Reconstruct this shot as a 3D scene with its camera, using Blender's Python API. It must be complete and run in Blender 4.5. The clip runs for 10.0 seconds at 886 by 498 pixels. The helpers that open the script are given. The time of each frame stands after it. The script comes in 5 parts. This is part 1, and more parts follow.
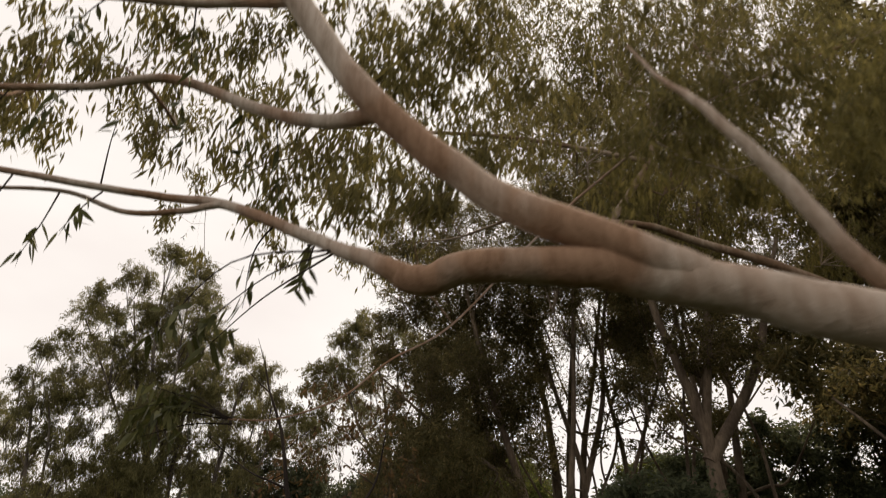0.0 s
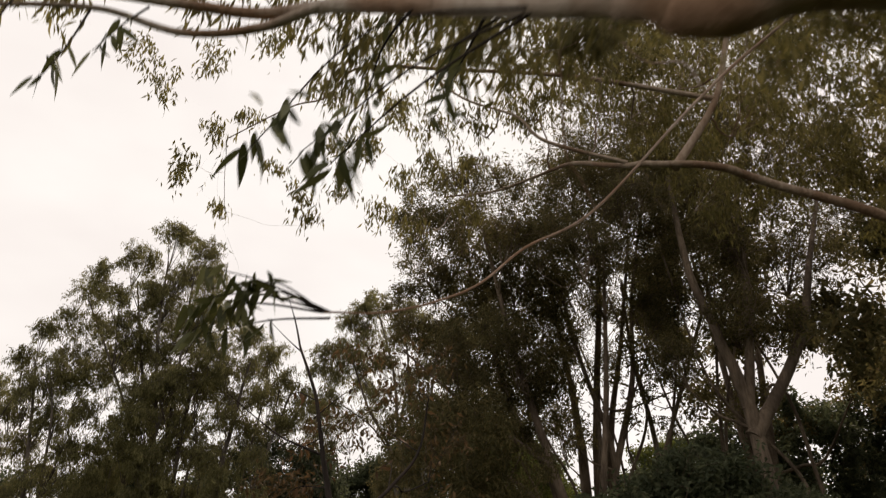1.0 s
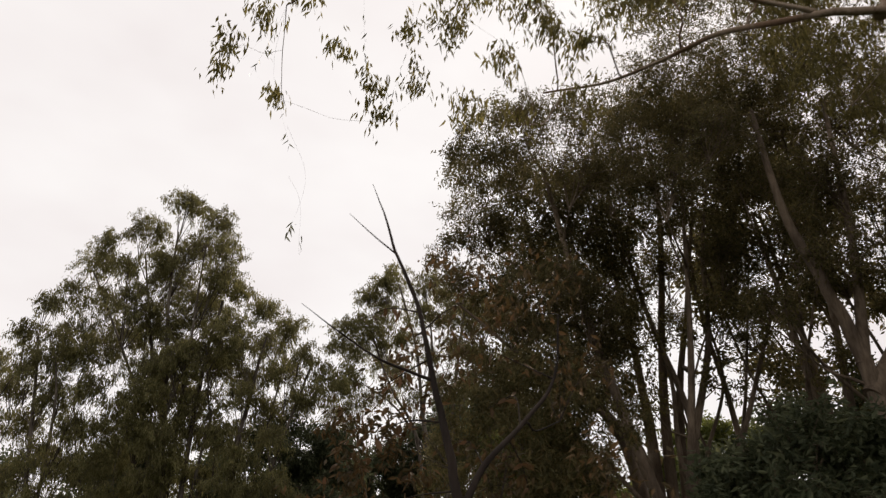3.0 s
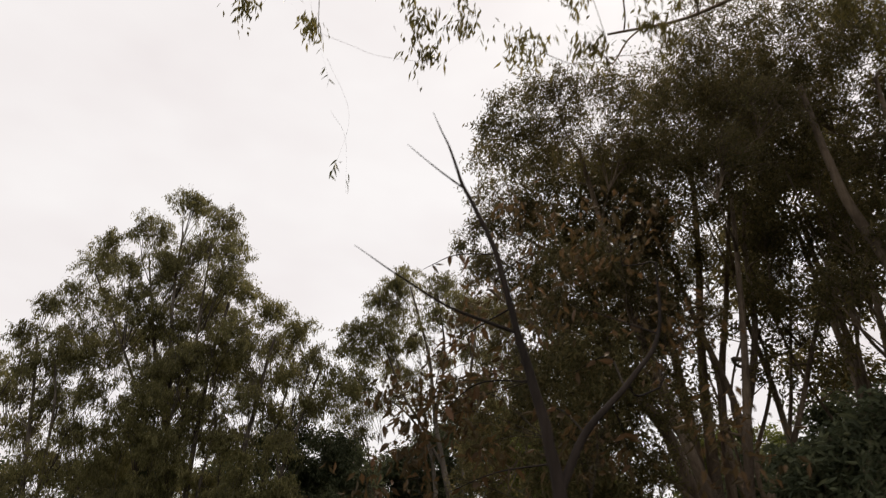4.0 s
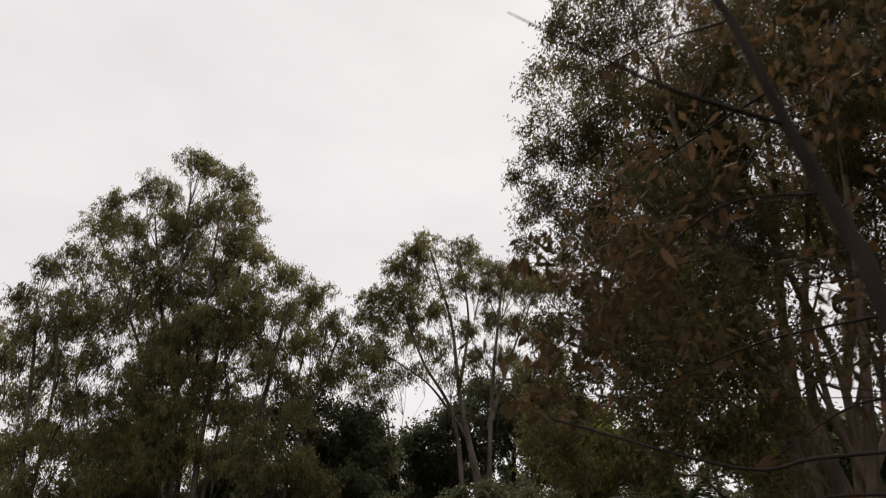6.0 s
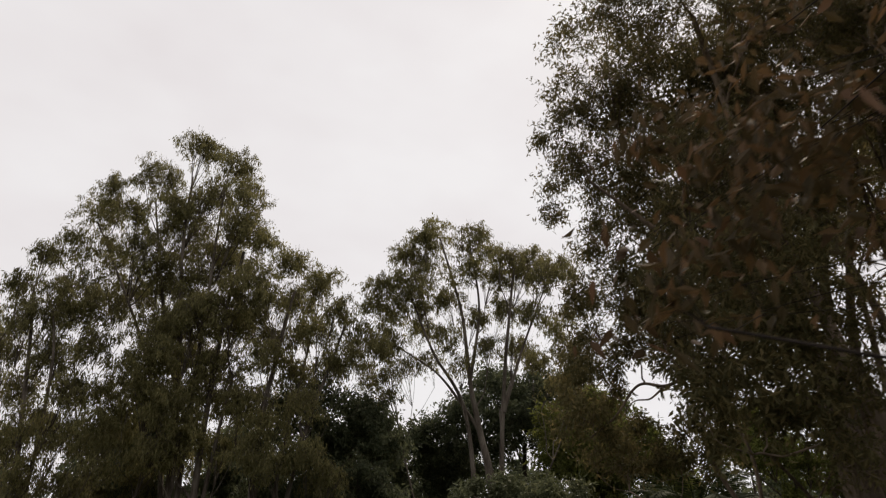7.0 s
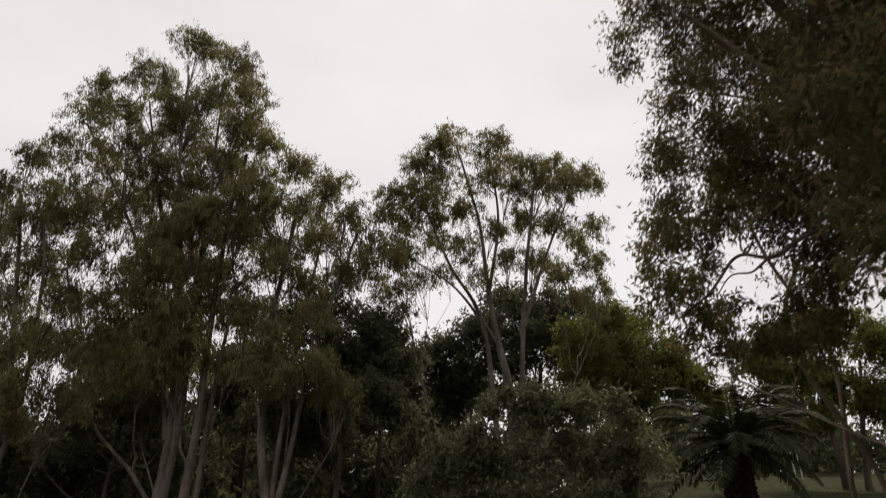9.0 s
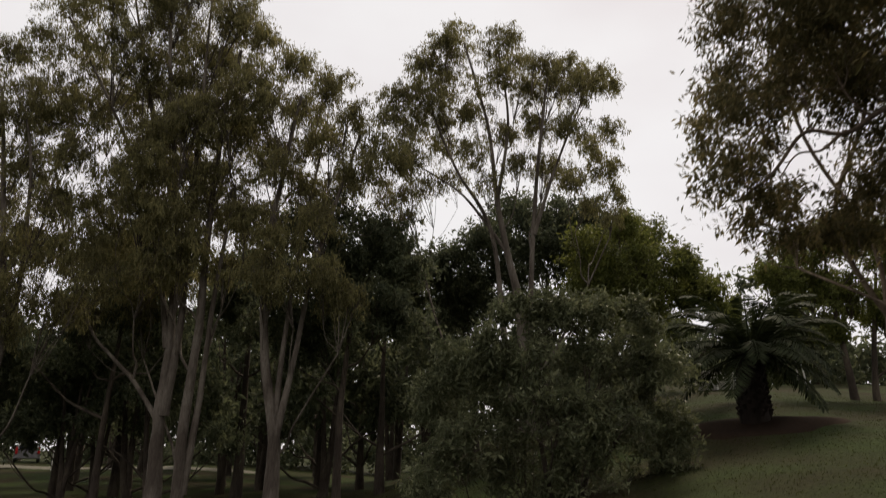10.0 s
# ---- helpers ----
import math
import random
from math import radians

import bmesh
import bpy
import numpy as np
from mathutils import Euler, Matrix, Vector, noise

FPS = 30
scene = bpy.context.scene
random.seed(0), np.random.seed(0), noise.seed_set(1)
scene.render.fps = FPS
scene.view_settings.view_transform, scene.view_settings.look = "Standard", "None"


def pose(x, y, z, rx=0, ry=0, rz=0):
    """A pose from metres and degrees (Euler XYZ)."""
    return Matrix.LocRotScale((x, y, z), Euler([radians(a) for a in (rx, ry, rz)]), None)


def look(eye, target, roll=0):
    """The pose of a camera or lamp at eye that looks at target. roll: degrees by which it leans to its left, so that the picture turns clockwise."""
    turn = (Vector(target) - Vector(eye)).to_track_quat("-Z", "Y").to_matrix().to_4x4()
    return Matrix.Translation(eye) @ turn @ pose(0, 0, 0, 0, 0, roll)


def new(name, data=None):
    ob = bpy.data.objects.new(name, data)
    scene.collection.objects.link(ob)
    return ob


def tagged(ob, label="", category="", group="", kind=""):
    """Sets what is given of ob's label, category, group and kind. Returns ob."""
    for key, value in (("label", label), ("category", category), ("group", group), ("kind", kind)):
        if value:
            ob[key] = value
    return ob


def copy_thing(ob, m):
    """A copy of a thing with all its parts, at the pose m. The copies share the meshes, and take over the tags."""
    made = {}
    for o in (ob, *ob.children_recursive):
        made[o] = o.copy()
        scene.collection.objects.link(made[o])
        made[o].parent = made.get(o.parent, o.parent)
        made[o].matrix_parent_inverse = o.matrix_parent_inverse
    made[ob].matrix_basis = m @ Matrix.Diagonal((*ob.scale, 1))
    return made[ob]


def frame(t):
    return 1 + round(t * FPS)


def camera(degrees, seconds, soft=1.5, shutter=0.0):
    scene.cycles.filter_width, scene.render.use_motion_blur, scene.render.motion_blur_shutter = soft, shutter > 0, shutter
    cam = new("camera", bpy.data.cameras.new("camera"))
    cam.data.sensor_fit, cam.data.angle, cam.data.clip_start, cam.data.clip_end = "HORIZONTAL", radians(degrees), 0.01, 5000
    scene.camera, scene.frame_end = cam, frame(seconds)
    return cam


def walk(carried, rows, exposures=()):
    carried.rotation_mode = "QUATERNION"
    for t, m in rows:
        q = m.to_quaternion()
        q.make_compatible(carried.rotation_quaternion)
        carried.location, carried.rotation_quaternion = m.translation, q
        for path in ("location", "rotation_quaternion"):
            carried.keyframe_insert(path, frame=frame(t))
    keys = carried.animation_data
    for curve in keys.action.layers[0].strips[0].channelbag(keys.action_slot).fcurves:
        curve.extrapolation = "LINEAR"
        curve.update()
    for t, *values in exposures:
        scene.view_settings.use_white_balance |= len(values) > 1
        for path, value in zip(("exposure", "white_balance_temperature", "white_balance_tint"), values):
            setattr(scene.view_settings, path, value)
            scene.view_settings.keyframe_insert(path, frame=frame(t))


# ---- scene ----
cam = camera(64.3, 10.0, soft=1.2, shutter=0.5)
METRES, EYE, TILT, LEAN, TURN = 11.0, 2.05, 29.5, 0.0, 0.0
ROWS = [
    (0.0, 0.0, 0.0, 0.0, -0.0, 0.0, 0.0),
    (0.5, -0.0243, 0.037, -0.0225, -0.03, -0.38, -0.02),
    (1.0, -0.0501, 0.0738, -0.0451, -0.06, -0.87, -0.04),
    (1.5, -0.0763, 0.1105, -0.0697, -0.07, -1.17, -0.08),
    (2.0, -0.1035, 0.1475, -0.0912, -0.12, -1.43, -0.03),
    (2.5, -0.1299, 0.1881, -0.1152, -0.14, -1.77, -0.05),
    (4.0, -0.2062, 0.3149, -0.1968, -0.18, -0.18, -0.12),
    (4.5, -0.2299, 0.3556, -0.2215, -0.2, -0.17, -0.11),
    (5.0, -0.2527, 0.3927, -0.2435, -0.21, -0.29, -0.17),
    (5.5, -0.2729, 0.4288, -0.2654, -0.19, -0.95, -0.22),
    (7.0, -0.3159, 0.547, -0.333, 0.03, -1.31, -0.24),
    (7.5, -0.3352, 0.5818, -0.3584, -0.08, -1.52, -0.27),
    (8.0, -0.3504, 0.6199, -0.3826, -0.1, -2.36, -0.33),
    (8.5, -0.365, 0.6562, -0.407, -0.15, -3.96, -0.4),
    (9.0, -0.3774, 0.695, -0.431, -0.14, -6.57, -0.51),
    (9.5, -0.3893, 0.7343, -0.455, -0.15, -9.89, -0.63),
    (10.0, -0.3972, 0.7744, -0.4788, -0.1, -13.25, -0.73),
]
EXPOSURES = [(0.0, 0.22, 7150, 10), (2.5, 0.17, 6820, 10), (4.5, 0.09, 6700, 10), (7.0, -0.02, 6620, 10), (10.0, 0.0, 6640, 10)]
walk(cam, [(t, pose(0, 0, EYE, TILT, LEAN, TURN) @ pose(METRES * x, METRES * y, METRES * z, 90 + pitch, roll, yaw)) for t, x, y, z, yaw, pitch, roll in ROWS], EXPOSURES)

# ---- sky and sun: a bright overcast evening, the low sun behind thin cloud ----
SUN_UP, SUN_TURN = radians(52), radians(25)
world = bpy.data.worlds.new("overcast_sky")
scene.world = world
world.use_nodes = True
wn, wl = world.node_tree.nodes, world.node_tree.links
wn.clear()
w_out, w_bg = wn.new("ShaderNodeOutputWorld"), wn.new("ShaderNodeBackground")
w_sky, w_coord, w_noise = wn.new("ShaderNodeTexSky"), wn.new("ShaderNodeTexCoord"), wn.new("ShaderNodeTexNoise")
w_map, w_ramp, w_dim, w_mix = wn.new("ShaderNodeMapping"), wn.new("ShaderNodeValToRGB"), wn.new("ShaderNodeMix"), wn.new("ShaderNodeMix")
w_sky.sky_type, w_sky.sun_disc, w_sky.sun_elevation, w_sky.sun_rotation = "NISHITA", False, SUN_UP, SUN_TURN
w_map.inputs["Scale"].default_value = (1.0, 1.0, 2.2)
w_noise.inputs["Scale"].default_value, w_noise.inputs["Detail"].default_value = 2.3, 4.0
w_ramp.color_ramp.elements[0].position, w_ramp.color_ramp.elements[0].color = 0.3, (0.8, 0.75, 0.76, 1)
w_ramp.color_ramp.elements[1].position, w_ramp.color_ramp.elements[1].color = 0.62, (0.91, 0.89, 0.897, 1)
w_dim.data_type, w_dim.blend_type = "RGBA", "MULTIPLY"
w_dim.inputs[0].default_value, w_dim.inputs[7].default_value = 1.0, (0.1, 0.1, 0.1, 1)
w_mix.data_type, w_mix.inputs[0].default_value = "RGBA", 0.93
wl.new(w_coord.outputs["Generated"], w_map.inputs["Vector"])
wl.new(w_map.outputs[0], w_noise.inputs["Vector"])
wl.new(w_noise.outputs[0], w_ramp.inputs[0])
wl.new(w_sky.outputs[0], w_dim.inputs[6])
wl.new(w_dim.outputs[2], w_mix.inputs[6])
wl.new(w_ramp.outputs[0], w_mix.inputs[7])
wl.new(w_mix.outputs[2], w_bg.inputs["Color"])
wl.new(w_bg.outputs[0], w_out.inputs["Surface"])
w_bg.inputs["Strength"].default_value = 1.0
sun = new("sun", bpy.data.lights.new("sun", "SUN"))
sun.data.energy, sun.data.angle, sun.data.color = 3.1, radians(14), (1.0, 0.86, 0.68)
SUN_WAY = Vector((math.sin(SUN_TURN) * math.cos(SUN_UP), math.cos(SUN_TURN) * math.cos(SUN_UP), math.sin(SUN_UP)))
sun.matrix_world = look(SUN_WAY * 100, (0, 0, 0))


# ---- materials ----
def material(name):
    m = bpy.data.materials.new(name)
    m.use_nodes = True
    n, l = m.node_tree.nodes, m.node_tree.links
    return m, n, l, n["Principled BSDF"], n["Material Output"]


def ramp(n, stops):
    r = n.new("ShaderNodeValToRGB")
    while len(r.color_ramp.elements) < len(stops):
        r.color_ramp.elements.new(0.5)
    for e, (at, c) in zip(r.color_ramp.elements, stops):
        e.position, e.color = at, (*c, 1)
    return r


def noise_node(n, l, scale, detail=4.0, stretch=(1, 1, 1), rough=0.55):
    coord, mp, t = n.new("ShaderNodeTexCoord"), n.new("ShaderNodeMapping"), n.new("ShaderNodeTexNoise")
    mp.inputs["Scale"].default_value = stretch
    t.inputs["Scale"].default_value, t.inputs["Detail"].default_value, t.inputs["Roughness"].default_value = scale, detail, rough
    l.new(coord.outputs["Object"], mp.inputs["Vector"])
    l.new(mp.outputs[0], t.inputs["Vector"])
    return t


def blend(n, l, mode, fac, a, b):
    x = n.new("ShaderNodeMix")
    x.data_type, x.blend_type = "RGBA", mode
    for socket, v in ((x.inputs[0], fac), (x.inputs[6], a), (x.inputs[7], b)):
        if isinstance(v, (int, float)):
            socket.default_value = v
        elif isinstance(v, tuple):
            socket.default_value = (*v, 1)
        else:
            l.new(v, socket)
    return x.outputs[2]


def leaf_material(name, dark, mid, light, gloss=0.5, glow=0.3, single=False):
    """Leaves: each leaf a shade of its own, patches of the crown drier or fresher, some light through the blade."""
    m, n, l, b, out = material(name)
    pick = n.new("ShaderNodeObjectInfo") if single else n.new("ShaderNodeNewGeometry")
    r = ramp(n, [(0.0, dark), (0.55, mid), (1.0, light)])
    l.new(pick.outputs["Random" if single else "Random Per Island"], r.inputs[0])
    patch = noise_node(n, l, 0.8, 3.0)
    shade = ramp(n, [(0.35, (0.7, 0.68, 0.62)), (0.65, (1.2, 1.18, 1.1))])
    l.new(patch.outputs[0], shade.inputs[0])
    c = blend(n, l, "MULTIPLY", 1.0, r.outputs[0], shade.outputs[0])
    l.new(c, b.inputs["Base Color"])
    b.inputs["Roughness"].default_value = gloss
    b.inputs["Specular IOR Level"].default_value = 0.18
    tr, mix = n.new("ShaderNodeBsdfTranslucent"), n.new("ShaderNodeMixShader")
    l.new(c, tr.inputs["Color"])
    mix.inputs[0].default_value = glow
    l.new(b.outputs[0], mix.inputs[1])
    l.new(tr.outputs[0], mix.inputs[2])
    l.new(mix.outputs[0], out.inputs["Surface"])
    return m


def bark_material(name, pale, stain, streak, rough=0.8, stretch=0.35):
    """Bark: smooth pale skin, patches of older bark, fine upright streaks."""
    m, n, l, b, out = material(name)
    big = noise_node(n, l, 2.2, 5.0, (1, 1, stretch))
    fine = noise_node(n, l, 28.0, 5.0, (1, 1, 0.18), 0.65)
    r1 = ramp(n, [(0.42, stain), (0.6, pale)])
    r2 = ramp(n, [(0.32, streak), (0.6, (1.0, 1.0, 1.0))])
    l.new(big.outputs[0], r1.inputs[0])
    l.new(fine.outputs[0], r2.inputs[0])
    l.new(blend(n, l, "MULTIPLY", 0.8, r1.outputs[0], r2.outputs[0]), b.inputs["Base Color"])
    b.inputs["Roughness"].default_value, b.inputs["Specular IOR Level"].default_value = rough, 0.2
    bump = n.new("ShaderNodeBump")
    bump.inputs["Strength"].default_value, bump.inputs["Distance"].default_value = 0.6, 0.02
    l.new(fine.outputs[0], bump.inputs["Height"])
    l.new(bump.outputs[0], b.inputs["Normal"])
    return m


def plain_material(name, a, b2, scale=12.0, rough=0.7, metal=0.0, shine=0.5):
    m, n, l, b, out = material(name)
    t = noise_node(n, l, scale, 5.0)
    r = ramp(n, [(0.35, a), (0.65, b2)])
    l.new(t.outputs[0], r.inputs[0])
    l.new(r.outputs[0], b.inputs["Base Color"])
    b.inputs["Roughness"].default_value, b.inputs["Metallic"].default_value = rough, metal
    b.inputs["Specular IOR Level"].default_value = shine
    return m


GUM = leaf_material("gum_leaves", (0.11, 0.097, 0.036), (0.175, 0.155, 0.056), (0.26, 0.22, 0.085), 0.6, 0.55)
# Far crowns: gum leaves made paler and greyer, haze mixed into the colour.
GUM_FAR = leaf_material("hazed_far_gum_leaves", (0.125, 0.119, 0.055), (0.187, 0.175, 0.078), (0.265, 0.242, 0.112), 0.6, 0.55)
PAPER = leaf_material("paperbark_leaves", (0.08, 0.076, 0.035), (0.125, 0.11, 0.05), (0.19, 0.15, 0.07), 0.6, 0.55)
DARK = leaf_material("broad_dark_leaves", (0.06, 0.073, 0.044), (0.1, 0.117, 0.07), (0.15, 0.162, 0.093), 0.6, 0.5)
FRESH = leaf_material("fresh_green_leaves", (0.075, 0.088, 0.024), (0.125, 0.142, 0.038), (0.2, 0.215, 0.06), 0.6, 0.5)
SHRUB = leaf_material("grey_green_shrub_leaves", (0.072, 0.084, 0.047), (0.12, 0.134, 0.072), (0.2, 0.21, 0.125), 0.5, 0.4)
RED = leaf_material("russet_leaves", (0.06, 0.046, 0.022), (0.1, 0.068, 0.032), (0.175, 0.102, 0.05), 0.55, 0.4)
RED_ONE = leaf_material("single_russet_leaf", (0.05, 0.034, 0.018), (0.095, 0.055, 0.028), (0.17, 0.095, 0.056), 0.5, 0.35, True)
GUM_ONE = leaf_material("single_gum_leaf", (0.045, 0.05, 0.018), (0.08, 0.085, 0.03), (0.13, 0.13, 0.05), 0.45, 0.3, True)
FROND = leaf_material("palm_frond", (0.018, 0.026, 0.01), (0.03, 0.04, 0.016), (0.05, 0.06, 0.027), 0.8, 0.2)
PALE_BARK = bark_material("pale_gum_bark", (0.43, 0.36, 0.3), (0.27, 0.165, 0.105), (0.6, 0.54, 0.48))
# The pale gum bark again, darkened: the limb's shade is in its colour.
SHADED_LIMB_BARK = bark_material("shaded_gum_bark", (0.3, 0.235, 0.175), (0.16, 0.1, 0.062), (0.6, 0.54, 0.48))
# Grey bark of the far gums, toned down for the shade on their stems.
FAR_BARK = bark_material("shaded_grey_gum_bark", (0.16, 0.138, 0.112), (0.075, 0.06, 0.047), (0.55, 0.5, 0.46))
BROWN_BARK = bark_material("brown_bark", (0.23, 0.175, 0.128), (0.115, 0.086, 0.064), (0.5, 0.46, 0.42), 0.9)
# Brown bark at under half strength, with the shade beneath the crowns painted in.
SHADED_WOOD_BARK = bark_material("shaded_wood_bark", (0.1, 0.08, 0.06), (0.05, 0.039, 0.03), (0.5, 0.46, 0.42), 0.9)
DARK_BARK = bark_material("dark_twig_bark", (0.042, 0.031, 0.025), (0.024, 0.018, 0.015), (0.6, 0.56, 0.52), 0.9)


# ---- mesh tools ----
class Buf:
    """Gathers corners and faces of one mesh."""

    def __init__(self):
        self.v, self.f, self.n = [], {3: [], 4: []}, 0

    def add(self, verts, faces):
        faces = np.asarray(faces, dtype=np.int64)
        self.v.append(np.asarray(verts, dtype=np.float64))
        self.f[faces.shape[1]].append(faces + self.n)
        self.n += len(verts)

    def mesh(self, name, smooth=False):
        me = bpy.data.meshes.new(name)
        if not self.n:
            return me
        v = np.concatenate(self.v)
        blocks = [(k, np.concatenate(b)) for k, b in self.f.items() if b]
        loops = np.concatenate([b.ravel() for _, b in blocks])
        total = np.concatenate([np.full(len(b), k) for k, b in blocks])
        start = np.concatenate(([0], np.cumsum(total)[:-1]))
        me.vertices.add(len(v))
        me.vertices.foreach_set("co", v.ravel())
        me.loops.add(len(loops))
        me.loops.foreach_set("vertex_index", loops.astype(np.int32))
        me.polygons.add(len(total))
        me.polygons.foreach_set("loop_start", start.astype(np.int32))
        me.polygons.foreach_set("use_smooth", np.full(len(total), smooth))
        me.update(calc_edges=True)
        return me


def part(name, buf, mat, parent=None, label="", smooth=False):
    me = buf.mesh(name, smooth) if isinstance(buf, Buf) else buf
    if mat and not me.materials:
        me.materials.append(mat)
    ob = new(name, me)
    ob.parent = parent
    return tagged(ob, label)


def glide(points, steps=5):
    """Samples a smooth curve through the points."""
    p = np.array(points, dtype=float)
    if len(p) < 3:
        return np.array([p[0] + (p[-1] - p[0]) * k / steps for k in range(steps + 1)])
    q = np.vstack((2 * p[0] - p[1], p, 2 * p[-1] - p[-2]))
    out = []
    for i in range(1, len(q) - 2):
        a, b, c, d = q[i - 1], q[i], q[i + 1], q[i + 2]
        for k in range(steps):
            t = k / steps
            out.append(0.5 * (2 * b + (c - a) * t + (2 * a - 5 * b + 4 * c - d) * t * t + (3 * b - a - 3 * c + d) * t ** 3))
    out.append(p[-1])
    return np.array(out)


def tube(buf, pts, r0, r1, sides=8, rng=None, knots=0.0, power=1.0):
    """A tapered, slightly uneven limb along the sampled points."""
    pts = np.asarray(pts, dtype=float)
    k = len(pts)
    way = np.gradient(pts, axis=0)
    way /= np.linalg.norm(way, axis=1)[:, None] + 1e-9
    ref = np.array([0.31, 0.95, 0.05]) if abs(way[0][1]) < 0.8 else np.array([0.95, 0.2, 0.1])
    u = np.cross(way, ref)
    u /= np.linalg.norm(u, axis=1)[:, None] + 1e-9
    w = np.cross(way, u)
    r = r0 + (r1 - r0) * np.linspace(0, 1, k) ** power
    ang = np.linspace(0, 2 * math.pi, sides, endpoint=False)
    rr = np.repeat(r[:, None], sides, axis=1)
    if rng is not None and knots:
        swell = np.convolve(np.pad(rng.normal(0, 1, k), 3, mode="edge"), np.ones(7) / 7, "valid")
        rr = rr * (1 + 2.2 * knots * swell[:, None] + knots * 0.2 * rng.normal(0, 1, (k, sides)))
    ring = pts[:, None, :] + rr[:, :, None] * (np.cos(ang)[None, :, None] * u[:, None, :] + np.sin(ang)[None, :, None] * w[:, None, :])
    idx = np.arange(k * sides).reshape(k, sides)
    a, b = idx[:-1], idx[1:]
    faces = np.stack((a, np.roll(a, -1, 1), np.roll(b, -1, 1), b), axis=-1).reshape(-1, 4)
    buf.add(ring.reshape(-1, 3), faces)
    for end, flip in ((0, 1), (k - 1, -1)):
        cap = idx[end][::flip]
        buf.add(ring[end], np.array([[0, j + 1, j] if flip == 1 else [0, j, j + 1] for j in range(1, sides - 1)]))


def leaves(buf, rng, at, length, width, droop=1.2, spread=0.7):
    """Lance-shaped leaves, one folded blade each, that hang from the given points."""
    n = len(at)
    d = rng.normal(0, spread, (n, 3)) + np.array([0, 0, -droop])
    d /= np.linalg.norm(d, axis=1)[:, None]
    s = np.cross(d, rng.normal(0, 1, (n, 3)))
    s /= np.linalg.norm(s, axis=1)[:, None] + 1e-9
    nn = np.cross(d, s)
    L = (length * rng.uniform(0.65, 1.3, n))[:, None]
    W = (width * rng.uniform(0.7, 1.25, n))[:, None]
    mid = at + d * L * 0.42 + nn * W * 0.35
    v = np.stack((at, mid + s * W * 0.5, at + d * L + nn * L * 0.08, mid - s * W * 0.5), axis=1).reshape(-1, 3)
    buf.add(v, np.arange(4 * n).reshape(n, 4))


def clump(crown, rng, c, r, leaf, width, cover, droop=1.2, flat=0.9):
    """One loose tuft of foliage with stray leaves round it."""
    n = int(cover * math.pi * r * r / (0.5 * leaf * width * 0.62))
    at = c + rng.normal(0, 0.54 * r, (n, 3)) * np.array([1, 1, flat])
    leaves(crown, rng, at, leaf, width, droop)


def rods(buf, paths, r0, r1):
    """Many thin three-sided twigs at once: paths holds the points of each."""
    n, k, _ = paths.shape
    way = np.gradient(paths, axis=1)
    way /= np.linalg.norm(way, axis=2)[:, :, None] + 1e-9
    u = np.cross(way, np.array([0.37, 0.91, 0.19]))
    u /= np.linalg.norm(u, axis=2)[:, :, None] + 1e-9
    w = np.cross(way, u)
    r = (np.asarray(r0)[:, None] + (np.asarray(r1) - np.asarray(r0))[:, None] * np.linspace(0, 1, k)[None])[:, :, None]
    ring = np.stack([paths + r * (math.cos(a) * u + math.sin(a) * w) for a in (0.0, 2.094, 4.189)], axis=2)
    idx = np.arange(n * k * 3).reshape(n, k, 3)
    a, b = idx[:, :-1], idx[:, 1:]
    buf.add(ring.reshape(-1, 3), np.stack((a, np.roll(a, -1, 2), np.roll(b, -1, 2), b), axis=-1).reshape(-1, 4))


def bow(a, b, c, k):
    """Curves from a to c that bend towards b, k points each."""
    t = np.linspace(0, 1, k)[None, :, None]
    return (1 - t) ** 2 * a[:, None] + 2 * t * (1 - t) * b[:, None] + t * t * c[:, None]


def along(paths, pick, t):
    """The points at t of the picked paths."""
    k = paths.shape[1] - 1
    j = np.minimum((t * k).astype(int), k - 1)
    f = (t * k - j)[:, None]
    return paths[pick, j] * (1 - f) + paths[pick, j + 1] * f


